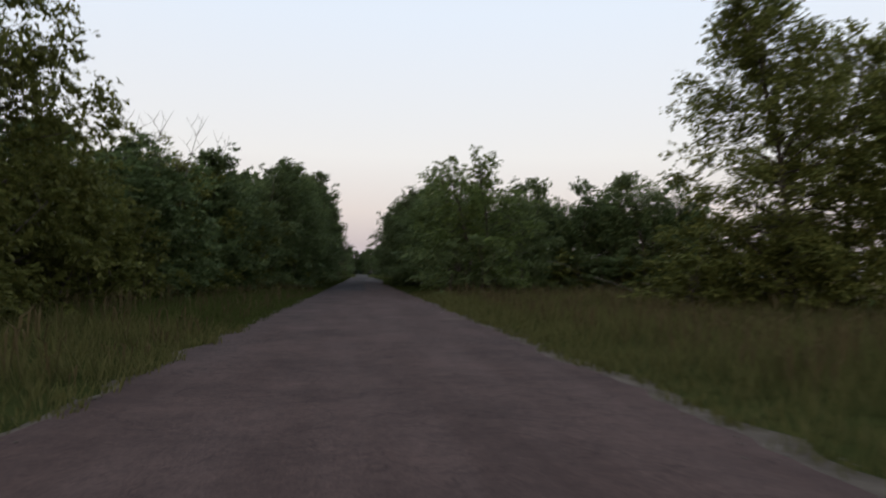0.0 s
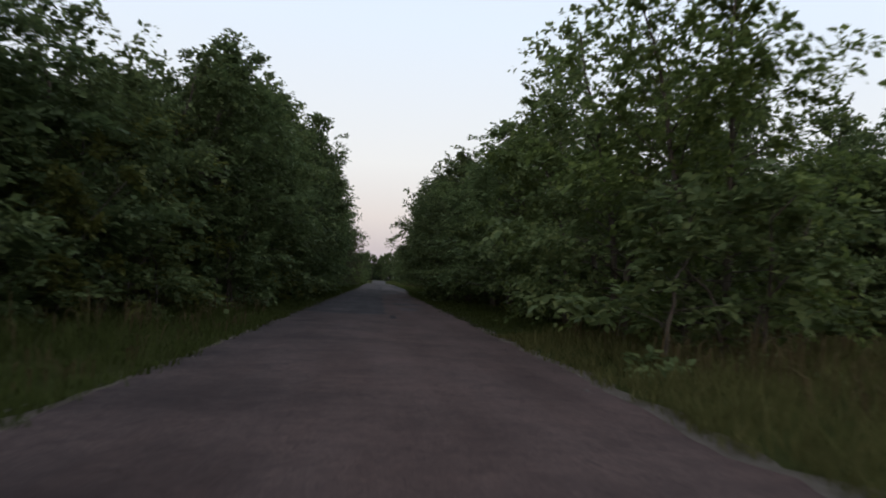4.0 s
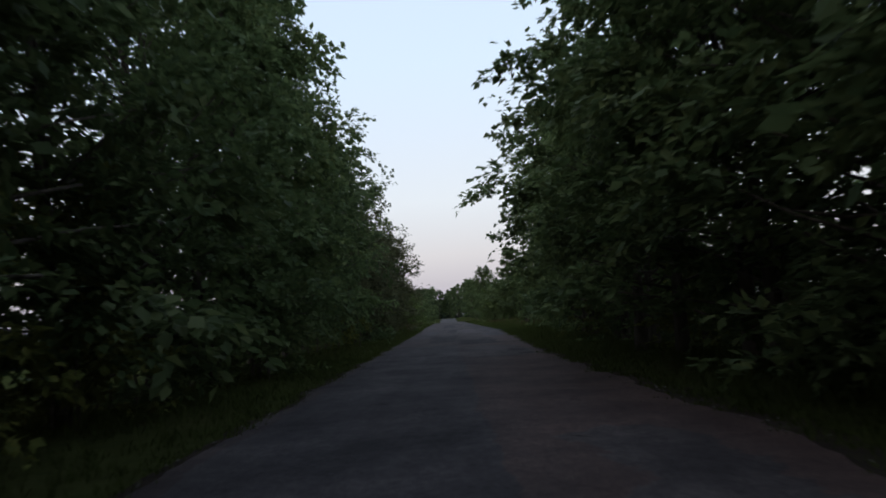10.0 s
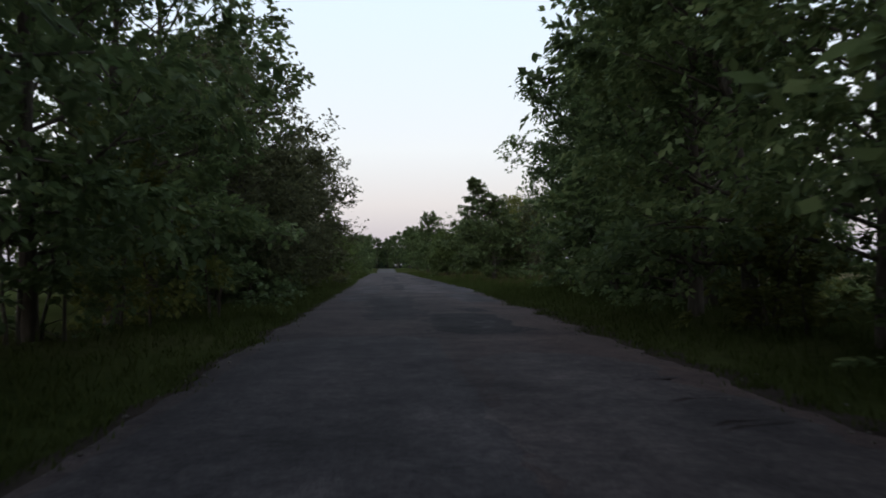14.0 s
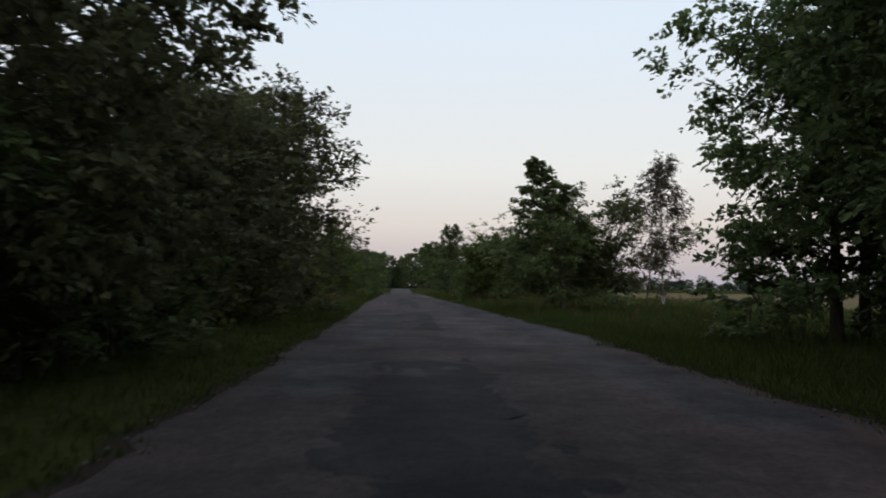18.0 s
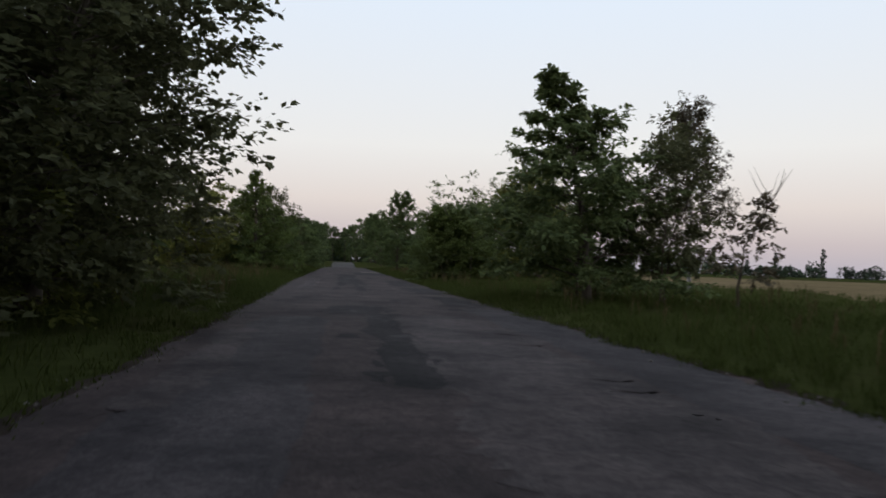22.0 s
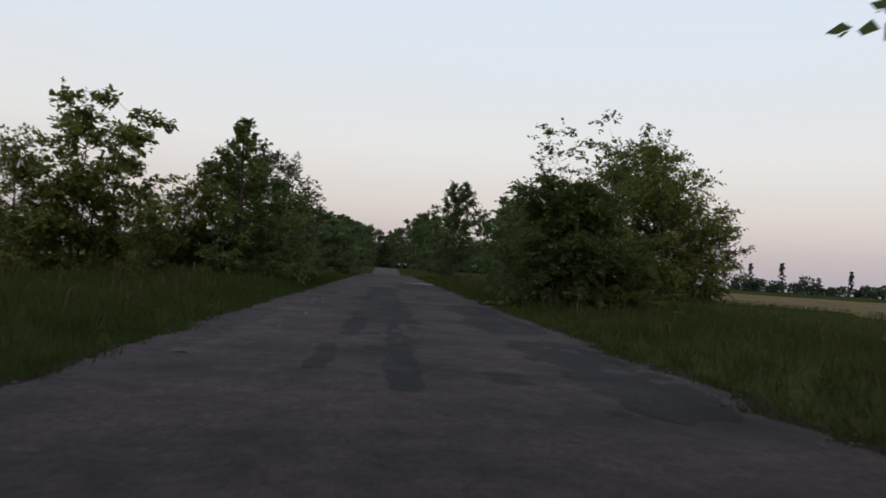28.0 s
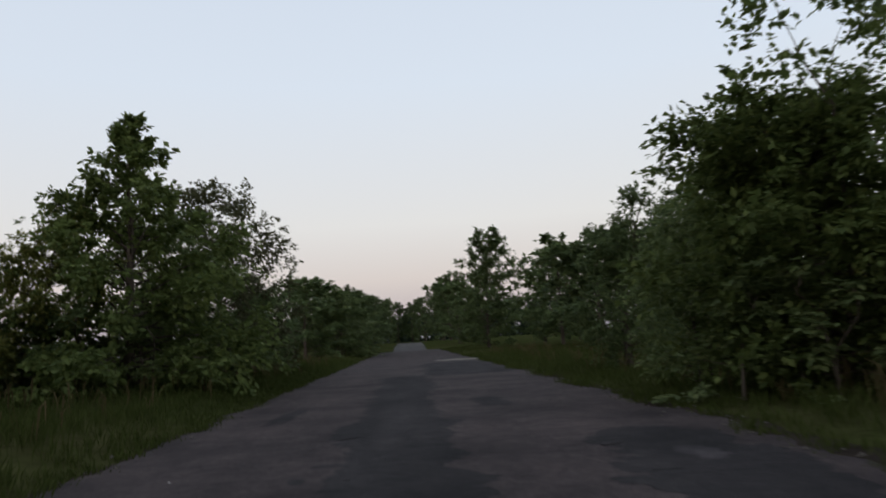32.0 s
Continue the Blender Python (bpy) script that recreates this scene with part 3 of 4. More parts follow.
rng = np.random.default_rng(11)
green = [tufts(rng, 1600, -2, 17, -1, 6.5, 0.12), tufts(rng, 5900, -2, 46, 1, 13, 0.26)]
grass("verge_grass", np.concatenate(green), (0.24, 0.62), GRASS, "tall uncut yellowish green verge grass beside the road", 3, 9, 0.006)
# Left verge under the trees: a darker grass colour stands in for their shade.
tall = [tufts(rng, 2500, 16, 52, -1, 6.5, 0.12)]
grass("shaded_grass", np.concatenate(tall), (0.24, 0.58), GRASS_DEEP, "tall dark green grass at the foot of the left trees", 9, 9, 0.006)
deep = [tufts(rng, 2900, 50, 150, -1, 3.6, 0.25), tufts(rng, 3300, 46, 128, 1, 4.4, 0.25), tufts(rng, 900, 215, 262, 1, 8), tufts(rng, 900, 215, 262, -1, 8)]
grass("deep_grass", np.concatenate(deep), (0.12, 0.36), GRASS_DEEP, "dense dark green verge grass beside the road", 6, 9, 0.006)
low = [tufts(rng, 7600, 116, 215, 1, 10, 0.12), tufts(rng, 6600, 146, 215, -1, 9, 0.1)]
grass("low_grass", np.concatenate(low), (0.18, 0.52), GRASS_FRESH, "short soft green verge grass beside the road", 7, 9, 0.006)
fringe = [tufts(rng, 1500, 46, 215, -1, 0.5), tufts(rng, 1500, 46, 215, 1, 0.55)]
grass("fringe_grass", np.concatenate(fringe), (0.12, 0.34), GRASS_DEEP, "sparse short grass growing over the broken road edges", 12, 7, 0.005)
wide = [tufts(rng, 3600, 112, 215, 1, 24, 6.0), tufts(rng, 2600, 146, 215, -1, 24, 5.0)]
grass("meadow_grass", np.concatenate(wide), (0.16, 0.42), GRASS_FRESH, "uneven green meadow grass away from the road", 8, 9, 0.008)
dry = [tufts(rng, 420, -2, 52, -1, 6, 0.4), tufts(rng, 1300, -2, 46, 1, 16, 1.6), tufts(rng, 420, 128, 215, 1, 12, 1.6), tufts(rng, 380, 140, 215, -1, 9, 1.0)]
grass("dry_grass", np.concatenate(dry), (0.45, 0.95), STALK, "dry straw-coloured grass stalks with seed heads", 4, 4, 0.006, True)

# ---- fields and distance on the right ----
def field(name, side, near, y0, y1, mat, label):
    """A sheet of crop that starts some way off the road and swells a little."""
    verts, faces = [], []
    outs, alongs = np.concatenate([np.linspace(near, near + 33, 16), np.linspace(near + 41, near + 393, 44)]), np.linspace(y0, y1, 90)
    for y in alongs:
        for o in outs:
            swell = (0.38 + 0.12 * noise.noise((o * 0.2, y * 0.2, 3))) * min(1, (o - near) / 14) * min(1, (y - y0) / 20)
            verts.append((side * (o + 3 * noise.noise((y * 0.03, 1, 0))), y, swell - (0.12 if o < near + 1 or y < y0 + 1 else 0)))
    for j in range(len(alongs) - 1):
        for i in range(len(outs) - 1):
            k = j * len(outs) + i
            quad = (k, k + 1, k + len(outs) + 1, k + len(outs))
            faces.append(quad if side > 0 else quad[::-1])
    return tagged(solid(name, verts, faces, mat, smooth=True), label, "field", kind="structure")


field("ripe_field", 1, 27, 20, 640, WHEAT, "straw-coloured ripe field beyond the verge")
field("pale_field", -1, 25, 60, 640, HAY, "pale green hay field beyond the left trees")


def woods(name, path, count, high, seed, label):
    """A far belt of trees as clumps of leaves along a line."""
    rng = np.random.default_rng(seed)
    at, out = [], []
    for _ in range(count):
        u = rng.random() * (len(path) - 1)
        a, b = np.array(path[int(u)]), np.array(path[min(int(u) + 1, len(path) - 1)])
        c = a + (b - a) * (u % 1) + rng.normal(0, 4, 2)
        h = rng.uniform(0.5, 1.0) * high * (1.35 if rng.random() < 0.06 else 1)
        n = 70
        w = rng.uniform(0, 1, n) ** 0.8
        r = h * 0.42 * np.sqrt(np.clip(1 - (w - 0.35) ** 2 * 1.9, 0.02, 1)) * rng.uniform(0.5, 1, n)
        ang = rng.uniform(0, 2 * np.pi, n)
        at.append(np.stack([c[0] + r * np.cos(ang), c[1] + r * np.sin(ang), w * h], 1))
        out.append(np.stack([np.cos(ang), np.sin(ang), np.full(n, 0.6)], 1))
    v, f = leaves(rng, np.concatenate(at), np.concatenate(out), (high * 0.16, high * 0.3), 0.4)
    v[:, 2] = np.maximum(v[:, 2], 0.02)
    return tagged(solid(name, v, f, LEAF_FAR), label, "woods", kind="stuff")


woods("far_woods_right", [(70, 900), (190, 720), (420, 640), (760, 470), (900, 200), (900, -200)], 330, 10, 21, "low dark belt of distant trees beyond the field")
woods("hedge_right", [(55, 330), (120, 330), (200, 300), (330, 250)], 60, 4.5, 22, "low scrubby hedge across the far field")
woods("far_woods_left", [(-60, 700), (-200, 560), (-420, 420), (-700, 150), (-800, -200)], 240, 12, 23, "low dark belt of distant trees beyond the meadow")
woods("woods_behind", [(-300, -400), (0, -500), (300, -400)], 60, 14, 24, "distant trees behind the start of the road")
woods("woods_road_end", [(-60, 470), (-14, 400), (-20, 520), (30, 540), (24, 430), (70, 470)], 120, 14, 25, "dense trees closing the far end of the road")

# ---- tree kinds, built once and then planted ----
STORE = []
ASH = "broad leafy roadside tree with dense dark green foliage"
for n in range(5):
    STORE.append(tree("tree", 40 + n, 10.0, 3.9, 0.05, "round", 19000, (0.145, 0.26), LEAF if n % 2 else LEAF_DEEP, limbs=84, label=ASH, spread=(0.66, 1.1)))
BACK = [tree("tree", 50 + n, 10.5, 3.9, 0.1, "round", 6000, (0.3, 0.54), LEAF_DEEP, limbs=44, label="leafy tree standing behind the roadside row") for n in range(3)]
BUSH = [tree("bush", 60 + n, 3.2, 1.9, 0.02, "shrub", 5200, (0.125, 0.22), (LEAF, LEAF_DEEP, LEAF_OLIVE)[n], limbs=36, stems=4, thick=0.05, label="dense leafy bush growing at the foot of the trees", category="bush", rise=(2, 66), twig=(0.3, 0.7)) for n in range(3)]
LOW = [tree("tree", 70 + n, 8.0, 3.7, 0.03, "round", 19000, (0.145, 0.26), (LEAF, LEAF_OLIVE, LEAF_DEEP)[n], limbs=88, stems=2, label="low spreading tree with foliage down to the grass", bare=(0, 5, 0)[n]) for n in range(3)]
THIN = [tree("tree", 90 + n, 10.0, 3.8, 0.12, "round", 11000, (0.14, 0.25), LEAF if n else LEAF_DEEP, limbs=58, label="roadside tree with thinner foliage and the sky showing through") for n in range(2)]
DOME = [tree("tree", 95 + n, 9.0, 4.0, 0.03, "dome", 34000, (0.125, 0.23), (LEAF, LEAF_DEEP, LEAF_OLIVE)[n], limbs=120, spread=(0.76, 1.1), label="broad domed roadside tree leafed down to the grass", rise=(2, 38)) for n in range(3)]
OAK = [tree("tree", 130 + n, 9.4, 4.0, 0.08, "dome", 22000, (0.13, 0.225), LEAF_OAK, limbs=110, spread=(0.72, 1.02), label="large dark leafy tree with dense rounded clusters of leaves", rise=(4, 46), broad=0.75, sag=0.15) for n in range(2)]
NEAR = [tree("tree", 120 + n, 8.6, 3.4, 0.07, "round", 15000, (0.13, 0.235), LEAF if n else LEAF_WARM, limbs=84, stems=2, label="roadside tree with drooping leafy branches near the road", sag=0.45) for n in range(2)]
TALLSTEM = [tree("tree", 80 + n, 10.5, 3.9, 0.17, "round", 18000, (0.135, 0.245), LEAF_DEEP, limbs=76, thick=0.14, label="roadside tree with a bare lower trunk and dense crown") for n in range(2)]


def row(kinds, ys, x_at, turn_seed, tall, broad, label, group, jitter=0.5):
    rng = np.random.default_rng(turn_seed)
    for y in ys:
        planted(kinds[int(rng.integers(len(kinds)))], x_at(y) + rng.normal(0, jitter), y + rng.normal(0, 0.5), rng.uniform(0, 360), rng.uniform(*tall), rng.uniform(*broad), label, group)


# left side of the road
row(LOW, np.arange(24, 33, 3.4), lambda y: -10.4 + 0.085 * (y - 24), 1, (0.62, 0.72), (0.9, 1.1), "", "left roadside trees")
planted(LOW[1], -9.0, 37.6, 100, 0.9, 1.0, "low spreading tree with bare dead twigs above the crown", "left roadside trees")
row(LOW, np.arange(34.2, 52, 3.4), lambda y: -10.0 + 0.085 * (y - 24), 15, (0.78, 0.9), (0.9, 1.1), "", "left roadside trees")
planted(NEAR[1], -7.6, 46.6, 10, 0.9, 1.0, "", "left roadside trees")
planted(NEAR[1], -6.9, 50.4, 150, 0.94, 1.0, "", "left roadside trees")
planted(DOME[2], -10.1, 19.2, 40, 1.15, 0.98, "tall tree with yellowish green foliage beside the meadow", "left roadside trees")
planted(DOME[2], -12.6, 21.0, 200, 1.1, 0.95, "", "left roadside trees")
planted(STORE[3], -10.5, 10.5, 200, 0.9, 0.95, "", "left roadside trees")
planted(LOW[1], -9.8, 14.0, 100, 0.85, 0.9, "", "left roadside trees")
planted(BUSH[2], -6.9, 13.6, 40, 0.85, 0.95, "", "left bushes")
planted(BUSH[2], -7.8, 16.2, 150, 0.9, 1.0, "", "left bushes")
row(STORE, np.arange(53, 66, 3.3), lambda y: -5.9, 2, (0.8, 0.9), (0.9, 1.0), "", "left roadside trees", 0.3)
row(STORE, np.arange(66.2, 82, 3.3), lambda y: -5.6, 22, (0.95, 1.08), (0.9, 1.0), "", "left roadside trees", 0.3)
row(STORE[:3] + THIN[:1], np.arange(82.7, 100, 3.1), lambda y: -5.9, 23, (1.05, 1.16), (0.9, 1.0), "", "left roadside trees", 0.3)
row(THIN, np.arange(100.4, 112, 3.3), lambda y: -6.1, 24, (0.98, 1.1), (0.88, 0.98), "", "left roadside trees", 0.3)
row(STORE + THIN, np.arange(112.4, 117, 3.3), lambda y: -7.1, 3, (0.84, 0.92), (0.9, 1.0), "", "left roadside trees", 0.3)
planted(OAK[0], -6.7, 118.4, 30, 1.02, 0.95, "", "left roadside trees")
planted(OAK[1], -5.9, 122.3, 80, 1.16, 1.0, "roadside tree with long branches reaching over the road", "left roadside trees")
for n, (x, y) in enumerate(((-5.6, 123.4), (-5.9, 119.6), (-6.2, 116.4), (-6.4, 126.8))):
    planted(BUSH[n % 2], x, y, n * 75, 0.75, 1.1, "", "left bushes")
planted(OAK[0], -6.5, 134.6, 30, 0.84, 0.95, "", "left roadside trees")
planted(OAK[1], -5.8, 138.6, 315, 0.96, 1.04, "", "left roadside trees")
planted(OAK[0], -6.6, 142.6, 140, 1.0, 0.93, "", "left roadside trees")
row(OAK, np.arange(125.6, 133, 3.4), lambda y: -7.5, 33, (0.72, 0.8), (0.9, 1.0), "", "left roadside trees", 0.3)
planted(OAK[1], -8.6, 149.0, 250, 0.8, 0.7, "", "left roadside trees")
planted(OAK[0], -7.6, 145.6, 300, 0.95, 0.74, "", "left roadside trees")
row(BACK, np.arange(57, 86, 5.0), lambda y: -9.8, 45, (0.74, 0.84), (0.9, 1.1), "", "left back row")
row(BACK, np.arange(26, 55, 6.5), lambda y: -13 if y < 50 else -10.6, 4, (0.62, 0.72), (0.9, 1.1), "", "left back row")
row(BACK, np.arange(122, 152, 5.0), lambda y: -11.0 if y < 132 else -10.2, 44, (0.5, 0.62), (0.9, 1.1), "", "left back row")
row(BUSH, np.arange(22, 52, 2.4), lambda y: -7.6 + 0.05 * (y - 24), 5, (0.6, 1.0), (0.8, 1.1), "", "left bushes")
row(BUSH, np.arange(53, 143, 3.3), lambda y: -5.4 if y < 112 else -6.6, 6, (0.6, 1.1), (0.8, 1.1), "", "left bushes")

# right side of the road
edge_tree = tree("tree", 141, 11.2, 3.9, 0.08, "round", 42000, (0.12, 0.21), LEAF_OLIVE, limbs=130, label="tall tree with long olive green branches at the meadow edge", rise=(0, 58), sag=0.45, spread=(0.7, 1.15))
edge_tree.matrix_basis = pose(15.9, 25.0, 0, 0, 0, 70)
tagged(edge_tree, "", "", "right roadside trees")
planted(LOW[1], 18.5, 22.0, 10, 1.0, 1.0, "", "right roadside trees")
planted(BUSH[2], 11.6, 24.0, 20, 0.6, 1.1, "", "right bushes")
planted(DOME[2], 20.9, 29.0, 170, 1.25, 0.95, "", "right roadside trees")
for n, (x, y) in enumerate(((13.4, 26.5), (15.6, 27.5), (17.6, 27.0), (15.0, 23.6))):
    planted(BUSH[2], x, y, n * 83, 0.9, 1.2, "", "right bushes")
planted(NEAR[0], 7.6, 43.0, 120, 0.92, 0.98, "", "right roadside trees")
planted(NEAR[1], 9.8, 48.0, 10, 0.8, 1.0, "", "right roadside trees")
planted(BUSH[0], 6.4, 40.0, 50, 0.95, 1.3, "light green bush in front of the trees", "right bushes")
for n, (x, y) in enumerate(((12.8, 54.5), (16.0, 54), (19.0, 53.4), (22.0, 52.6), (25.0, 52), (14, 59), (20, 58))):
    planted(LOW[(0, 2, 2)[n % 3]], x, y, n * 77, (1.02, 0.99, 1.07, 1.1, 1.05, 1.06, 1.1)[n], 0.92, "", "right field hedge")
for n, (x, y) in enumerate(((12.4, 60.5), (15.6, 61), (18.8, 60.5), (22.0, 60), (25.4, 59.4), (28.4, 58.5))):
    planted(BACK[n % 3], x, y, n * 67, 0.62, 1.15, "leafy tree closing the hedge beside the field", "right field hedge")
for n in range(9):
    planted(BUSH[n % 3], 11.2 + 1.7 * n, 51.5 - 0.12 * n, n * 97, 0.8, 1.25, "", "right field hedge")
row(NEAR, np.arange(47, 60, 3.4), lambda y: 7.4, 8, (0.84, 0.96), (0.95, 1.05), "", "right roadside trees", 0.3)
row(STORE + THIN, np.arange(61, 76, 3.3), lambda y: 7.0, 9, (0.72, 0.82), (0.95, 1.05), "", "right roadside trees", 0.3)
row(STORE, np.arange(77, 84, 3.3), lambda y: 6.2, 91, (0.86, 0.98), (0.98, 1.1), "", "right roadside trees", 0.3)
reaching = tree("tree", 151, 8.7, 4.6, 0.22, "round", 19000, (0.14, 0.25), LEAF, limbs=70, thick=0.17, label="roadside tree with long drooping branches reaching over the road", rise=(2, 46), sag=0.5, spread=(0.6, 1.1))
reaching.matrix_basis = pose(6.3, 85.6, 0, 0, 0, 20)
tagged(reaching, "", "", "right roadside trees")
row(THIN, np.arange(88.4, 94, 3.3), lambda y: 6.2, 93, (0.86, 0.98), (0.98, 1.1), "", "right roadside trees", 0.3)
row(THIN + STORE[1:2], np.arange(94.6, 110, 3.2), lambda y: 7.0, 92, (0.95, 1.06), (0.9, 1.0), "", "right roadside trees", 0.3)
row(TALLSTEM + STORE, np.arange(111, 124, 3.0), lambda y: 9.2 + 0.07 * (y - 110), 10, (0.95, 1.06), (0.9, 1.0), "", "right roadside trees", 0.3)
planted(TALLSTEM[0], 9.9, 126.0, 75, 1.0, 0.94, "", "right roadside trees")
planted(TALLSTEM[1], 11.0, 124.4, 160, 1.0, 0.9, "", "right roadside trees")
planted(TALLSTEM[1], 11.4, 127.2, 200, 0.98, 0.95, "", "right roadside trees")
planted(STORE[4], 14.0, 124.0, 120, 1.0, 1.0, "", "right roadside trees")
planted(STORE[2], 14.6, 118.0, 220, 0.98, 1.0, "", "right roadside trees")
for n, (x, y) in enumerate(((11.5, 116), (12.4, 120), (12.6, 124), (14.5, 127.5), (13, 112), (9.0, 127.4))):
    planted(BUSH[n % 2], x, y, n * 70, 0.8, 1.1, "", "right bushes")
planted(STORE[2], 13.0, 126.8, 70, 0.95, 0.9, "", "right roadside trees")
row(BACK, np.arange(64, 88, 5.8), lambda y: 11.9, 11, (0.5, 0.64), (0.9, 1.1), "", "right back row")
row(BUSH, np.arange(92, 110, 2.9), lambda y: 11.4, 46, (0.75, 1.0), (0.9, 1.2), "", "right bushes")
row(BUSH, np.arange(46, 106, 3.2), lambda y: 8.0, 12, (0.55, 0.85), (0.8, 1.1), "", "right bushes")

# open stretch: single trees on both sides
spruceish = tree("tree", 101, 8.6, 4.1, 0.09, "cone", 34000, (0.15, 0.27), LEAF, limbs=84, label="pointed young tree with layered leafy branches", kink=0.02, rise=(6, 30), bend=(-0.19, 0.07), flat=0.35)
spruceish.matrix_basis = pose(8.9, 149.3, 0, 0, 0, 25)
planted(LOW[0], 10.0, 152.6, 30, 0.62, 0.62, "small leafy tree crowding the foot of a taller one", "right open trees")
slim = tree("tree", 109, 6.2, 2.5, 0.12, "airy", 9500, (0.12, 0.22), LEAF_OAK, limbs=34, stems=2, thick=0.06, label="slim young tree with thin brownish green foliage", rise=(20, 60))
slim.matrix_basis = pose(11.6, 149.6, 0, 0, 0, 0)
birch = tree("tree", 102, 10.6, 2.5, 0.24, "column", 19000, (0.10, 0.18), LEAF_BIRCH, BARK_BIRCH, limbs=64, thick=0.11, sag=0.7, label="slender birch with pale bark and thin reddish brown foliage", rise=(22, 62))
birch.matrix_basis = pose(19.4, 162.3, 0, 0, 0, 0)
sapling = tree("tree", 103, 3.0, 0.8, 0.34, "airy", 1200, (0.11, 0.2), LEAF_BIRCH, limbs=24, thick=0.05, label="thin sapling with a few dark leaves", bare=2)
sapling.matrix_basis = pose(11.9, 144.4, 0, 0, 0, 0)
front = tree("tree", 104, 5.0, 3.3, 0.02, "dome", 38000, (0.12, 0.22), LEAF_WARM, limbs=110, stems=2, thick=0.13, label="broad many-stemmed roadside tree with fresh green foliage down to the grass", rise=(6, 48), spread=(0.7, 1.2))
front.matrix_basis = pose(8.0, 176.4, 0, 0, 0, 140)
upright = tree("tree", 110, 7.0, 2.5, 0.55, "airy", 3200, (0.12, 0.21), LEAF_WARM, limbs=30, stems=3, thick=0.09, label="upright open tree with leafy sprays above the crowns", rise=(20, 60))
upright.matrix_basis = pose(8.85, 175.6, 0, 0, 0, 320)
planted(DOME[2], 21.6, 200.5, 60, 1.3, 1.32, "large domed olive green tree behind the roadside thicket", "right open trees")
planted(DOME[1], 18.8, 204.0, 160, 1.15, 1.05, "", "right open trees")
planted(DOME[0], 23.4, 205.0, 250, 1.05, 1.0, "", "right open trees")
for n, (x, y, k, tall, broad) in enumerate(((6.9, 179.0, 0, 0.52, 0.46), (6.9, 184.6, 2, 0.64, 0.55), (26.6, 203.0, 1, 0.85, 0.8), (16.4, 202.0, 2, 0.95, 0.8), (11.6, 190.0, 0, 0.62, 0.6))):
    planted(LOW[k], x, y, 50 + n * 83, tall, broad, "", "right open trees")
for n, (x, y) in enumerate(((7.0, 175.0), (10.9, 175.6), (10.4, 178.2))):
    planted(BUSH[(0, 2, 2)[n]], x, y, n * 81, 0.6, 0.95, "", "right open trees")
leafy_left = tree("tree", 105, 8.5, 3.7, 0.02, "cone", 26000, (0.14, 0.26), LEAF_WARM, limbs=100, label="dense dark green tree with a pointed top", kink=0.03, rise=(3, 40))
leafy_left.matrix_basis = pose(-6.9, 184.2, 0, 0, 0, 10)
planted(LOW[1], -9.0, 183.6, 300, 0.62, 0.6, "", "left open trees")
planted(LOW[0], -7.2, 187.6, 210, 0.78, 0.7, "", "left open trees")
planted(OAK[0], -6.2, 192.0, 120, 0.8, 0.76, "", "left open trees")
planted(LOW[2], -6.6, 197.5, 20, 0.62, 0.75, "", "left open trees")
planted(LOW[2], -7.4, 203.5, 220, 0.5, 0.7, "", "left open trees")
for n, (x, y) in enumerate(((-6.6, 184.6), (-8.6, 183.0), (-10.2, 182.8), (-6.2, 189.0), (-6.2, 194.5), (-6.4, 199))):
    planted(BUSH[n % 2], x, y, n * 70, 0.75, 1.1, "", "left open trees")
airy = tree("tree", 106, 6.1, 2.5, 0.16, "airy", 9500, (0.15, 0.26), LEAF_OLIVE, limbs=36, stems=2, thick=0.09, label="airy tree with an open layered crown", rise=(8, 34), flat=0.45)
airy.matrix_basis = pose(-9.5, 171.8, 0, 0, 0, 0)
planted(LOW[1], -9.7, 172.3, 10, 0.5, 0.42, "low olive green tree under an airy crown", "left open trees")
planted(LOW[1], -11.9, 172.2, 200, 0.58, 0.52, "", "left open trees")
planted(BUSH[2], -10.6, 171.0, 90, 0.7, 0.8, "", "left open trees")
planted(BUSH[2], -8.6, 171.6, 10, 0.7, 0.6, "", "left open trees")
small_birch = tree("tree", 111, 4.6, 1.6, 0.25, "airy", 1500, (0.14, 0.26), LEAF_OLIVE, BARK_BIRCH, limbs=24, stems=2, thick=0.07, label="young birch pair with thin pale trunks in the meadow", rise=(20, 60))
small_birch.matrix_basis = pose(-13.6, 186.5, 0)
planted(BUSH[2], -13.5, 166, 80, 1.1, 0.9, "", "left open trees")
planted(LOW[1], -10.0, 180.6, 70, 0.48, 0.5, "low olive green tree between two taller ones", "left open trees")
planted(BUSH[2], -15.5, 178, 80, 0.9, 1.0, "", "left open trees")

planted(DOME[0], -6.0, 233, 70, 0.68, 1.0, "broad leafy bush beside the far part of the road", "far left trees")
planted(DOME[1], -6.4, 246, 170, 0.72, 0.9, "", "far left trees")
# far part of the road, closed by trees at a bend
for n, (x, y, tall) in enumerate(((-7, 384, 1.2), (-2.5, 396, 1.1), (2, 404, 1.15), (6, 392, 1.25), (-5, 412, 1.3), (4.5, 418, 1.3))):
    planted(BACK[n % 3], x, y, n * 61, tall, 1.1, "", "trees at the bend")
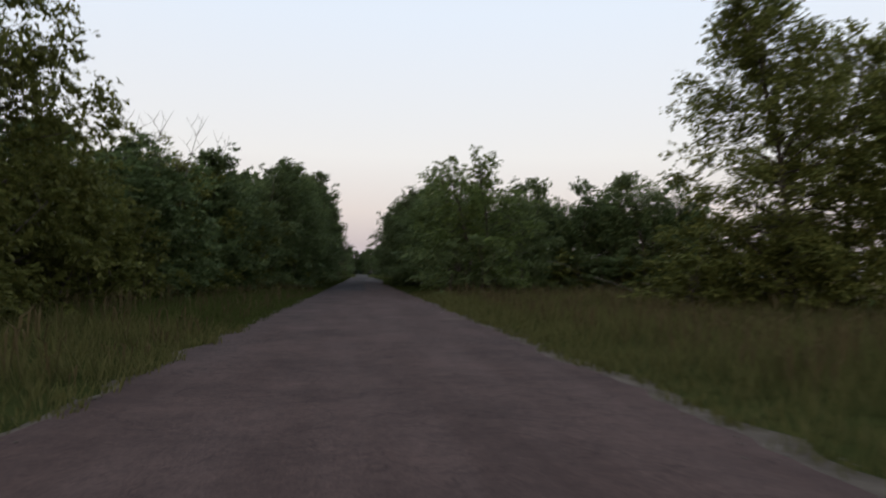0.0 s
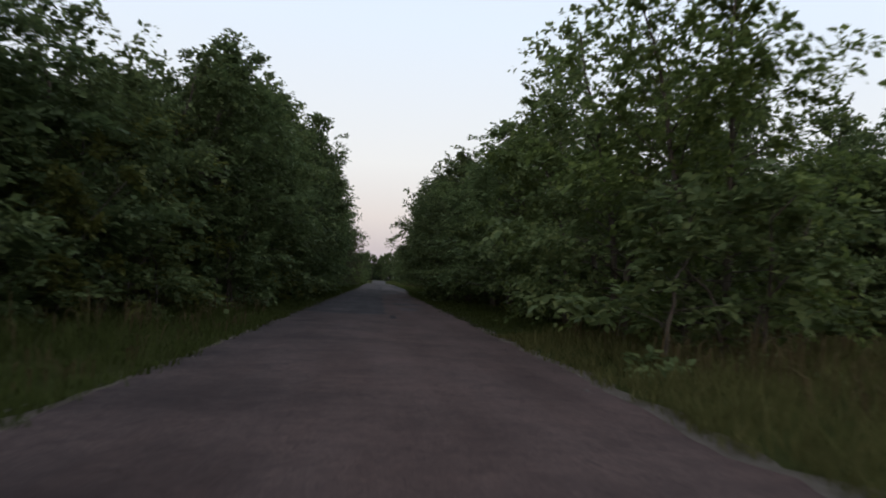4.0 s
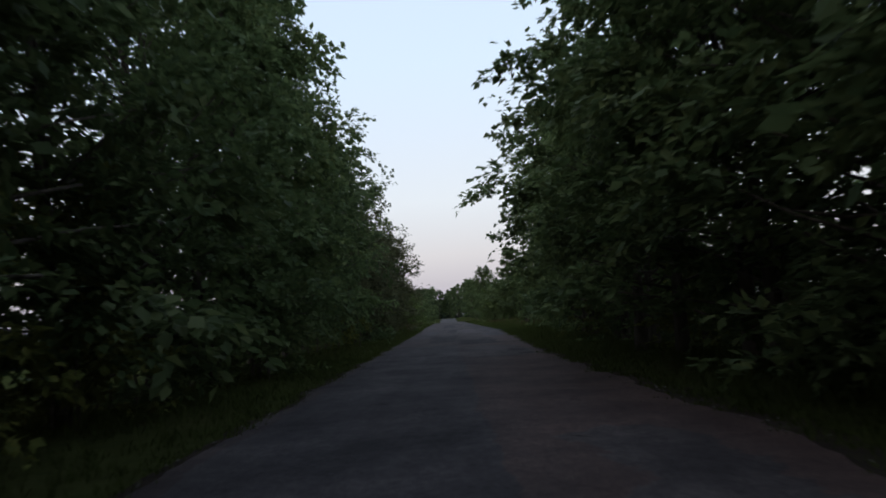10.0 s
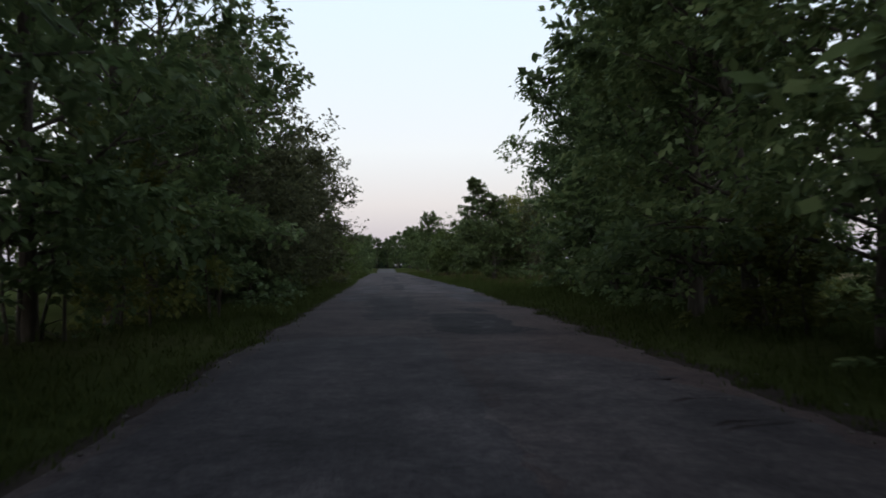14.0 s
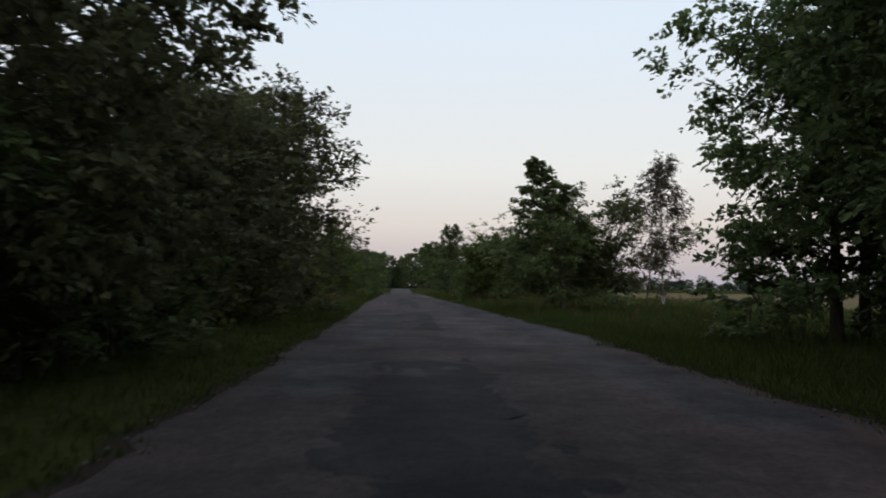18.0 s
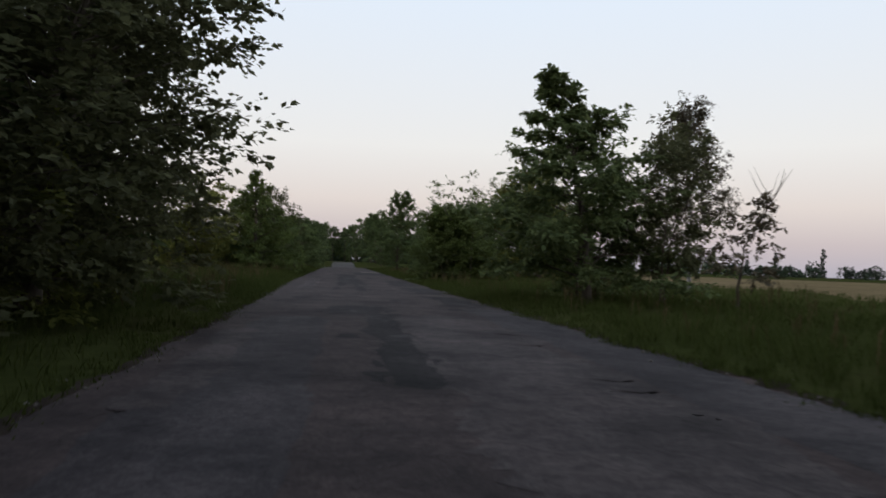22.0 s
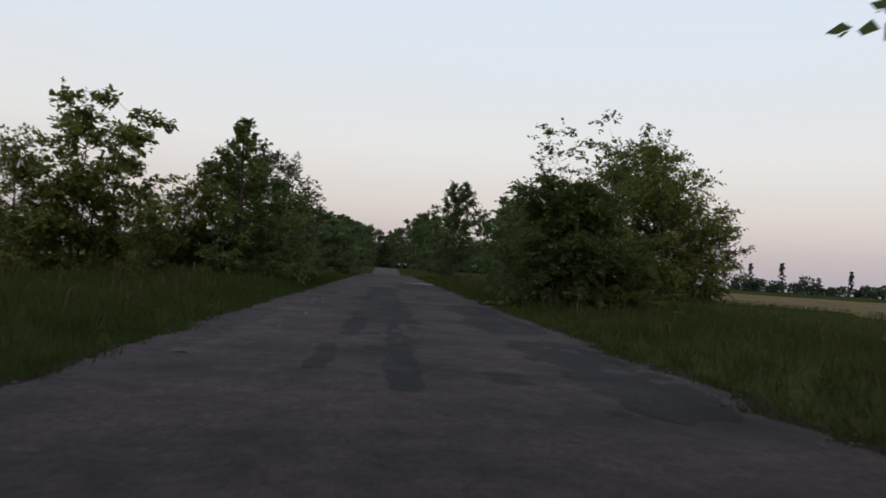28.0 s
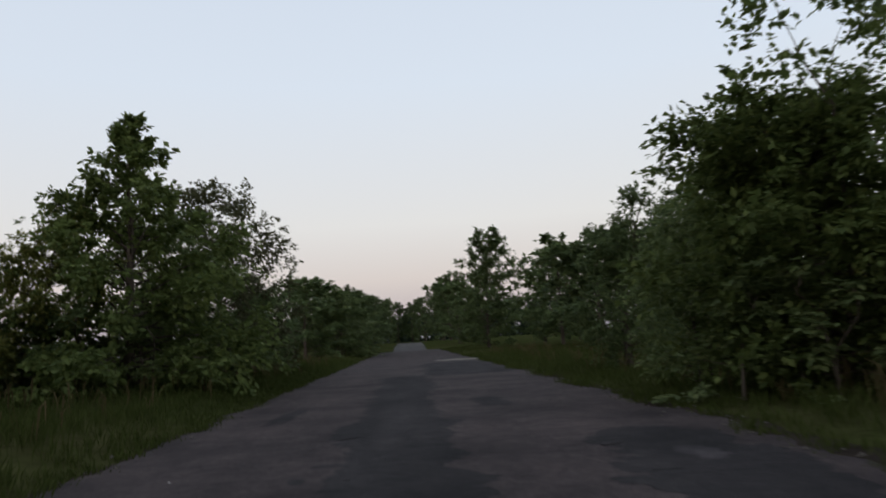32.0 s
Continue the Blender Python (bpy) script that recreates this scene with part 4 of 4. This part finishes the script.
# trees along the far part
for n, (x, y, tall, broad) in enumerate(((-8, 226, 0.75, 1.0), (-10, 234, 0.8, 1.1), (-6.5, 243, 0.8, 1.0), (-7, 256, 0.85, 1.1), (-7, 272, 0.95, 1.1), (-8, 292, 1.05, 1.2), (-8, 316, 1.1, 1.2), (-8, 345, 1.2, 1.3), (-12, 300, 1.1, 1.2))):
    planted(BACK[n % 3], x, y, n * 61, tall * 0.85, broad, "", "far left trees")
for n, (x, y, tall, broad) in enumerate(((13.5, 212, 0.72, 1.0), (17, 218, 0.8, 1.0), (14, 226, 0.85, 1.0), (24, 262, 1.0, 0.9), (20, 240, 0.9, 1.0), (24, 232, 0.8, 1.0), (11, 262, 0.9, 1.0), (9, 282, 1.0, 1.1), (9, 306, 1.1, 1.2), (9, 335, 1.15, 1.3), (10, 365, 1.2, 1.4))):
    planted(BACK[n % 3], x, y, n * 47, tall, broad, "", "far right trees")
far_tree = tree("tree", 107, 12.0, 3.7, 0.03, "round", 20000, (0.2, 0.36), LEAF_DEEP, limbs=90, label="tall slender dark green tree beside the road", rise=(15, 50))
far_tree.matrix_basis = pose(9.2, 241, 0, 0, 0, 0)
KINDS[far_tree.name] = far_tree["label"]
planted(far_tree, 17.5, 252.5, 100, 0.98, 0.95, "", "far right trees")
poplar = tree("tree", 108, 22, 2.6, 0.08, "column", 1200, (0.8, 1.5), LEAF_FAR, limbs=40, label="distant columnar poplar on the horizon", rise=(58, 80), kink=0.02, bend=(0.0, 0.0))
poplar.matrix_basis = pose(306, 686, 0)
KINDS[poplar.name] = poplar["label"]
for n, (x, y, tall) in enumerate(((283, 690, 0.9), (345, 660, 0.8), (372, 640, 0.95), (330, 676, 0.55), (410, 610, 0.7))):
    planted(poplar, x, y, n * 50, tall, 0.9, "", "distant poplars")

def fallen_branch(x, y, pts, thick):
    verts, faces = [], []
    tube(verts, faces, [(x + a, y + b, c) for a, b, c in pts], [thick * (1 - 0.2 * n) for n in range(len(pts))], 5)
    tagged(solid("fallen_branch", verts, faces, DEADWOOD, smooth=True), "bare pale fallen branch lying in the tall grass", "branch", "fallen branches")


fallen_branch(10.2, 30.5, [(0, 0, 1.25), (0.9, 0.1, 1.0), (1.8, 0.3, 0.7), (2.9, 0.2, 0.35)], 0.02)
fallen_branch(12.2, 30.2, [(0, 0, 1.05), (0.9, 0.2, 0.85), (1.9, 0.1, 0.6), (3.0, 0.4, 0.3)], 0.018)
fallen_branch(8.2, 30.6, [(0, 0, 1.9), (0.5, 0.1, 1.85), (1.0, 0.1, 1.7), (1.6, 0.3, 1.2)], 0.012)
fallen_branch(12.1, 30.8, [(0, 0, 2.7), (0.5, 0.1, 2.4), (1.0, 0.2, 2.0), (1.5, 0.2, 1.4), (1.9, 0.2, 0.3)], 0.016)


def dead_sapling(x, y, high, lean, seed):
    """A leafless stem that rises above its neighbours, with forked twigs at the top."""
    rng = np.random.default_rng(seed)
    root = new("dead_sapling")
    tagged(root, "leafless dead sapling with forked grey twigs above the crowns", "tree", "dead saplings")
    root.matrix_basis = pose(x, y, 0)
    line = [np.array([lean * high * u * u, 0.06 * high * u * u, high * u]) + rng.normal(0, 0.03, 3) * u for u in np.linspace(0, 1, 10)]
    line[0][2] = -0.1
    verts, faces = [], []
    tube(verts, faces, line, [0.055 * (1 - 0.88 * n / 9) for n in range(10)], 5)
    solid("stem", verts, faces, DEADTWIG, root, smooth=True)
    for n in range(6):
        p = line[6 + n // 2]
        side = (-1) ** n
        d = np.array([0.35 * side + lean + rng.normal(0, 0.15), rng.normal(0, 0.3), 1.0])
        d /= np.linalg.norm(d)
        long = rng.uniform(0.9, 1.5)
        pts = [p]
        for k in range(4):
            d = d + rng.normal(0, 0.12, 3)
            pts.append(pts[-1] + d / np.linalg.norm(d) * long / 4)
        verts, faces = [], []
        tube(verts, faces, pts, [0.016, 0.013, 0.010, 0.007, 0.004], 4)
        tube(verts, faces, [pts[2], pts[2] + np.array([-0.2 * side, 0.05, 0.3]), pts[2] + np.array([-0.28 * side, 0.1, 0.6])], [0.012, 0.008, 0.004], 4)
        solid("twig", verts, faces, DEADTWIG, root, smooth=True)


for n, (x, y, high, lean) in enumerate(((-10.4, 34.2, 8.4, 0.05), (-9.9, 35.8, 8.8, 0.07), (-8.4, 35.0, 8.6, 0.13), (-8.0, 39.6, 8.4, 0.11))):
    dead_sapling(x, y, high, lean, 400 + n)
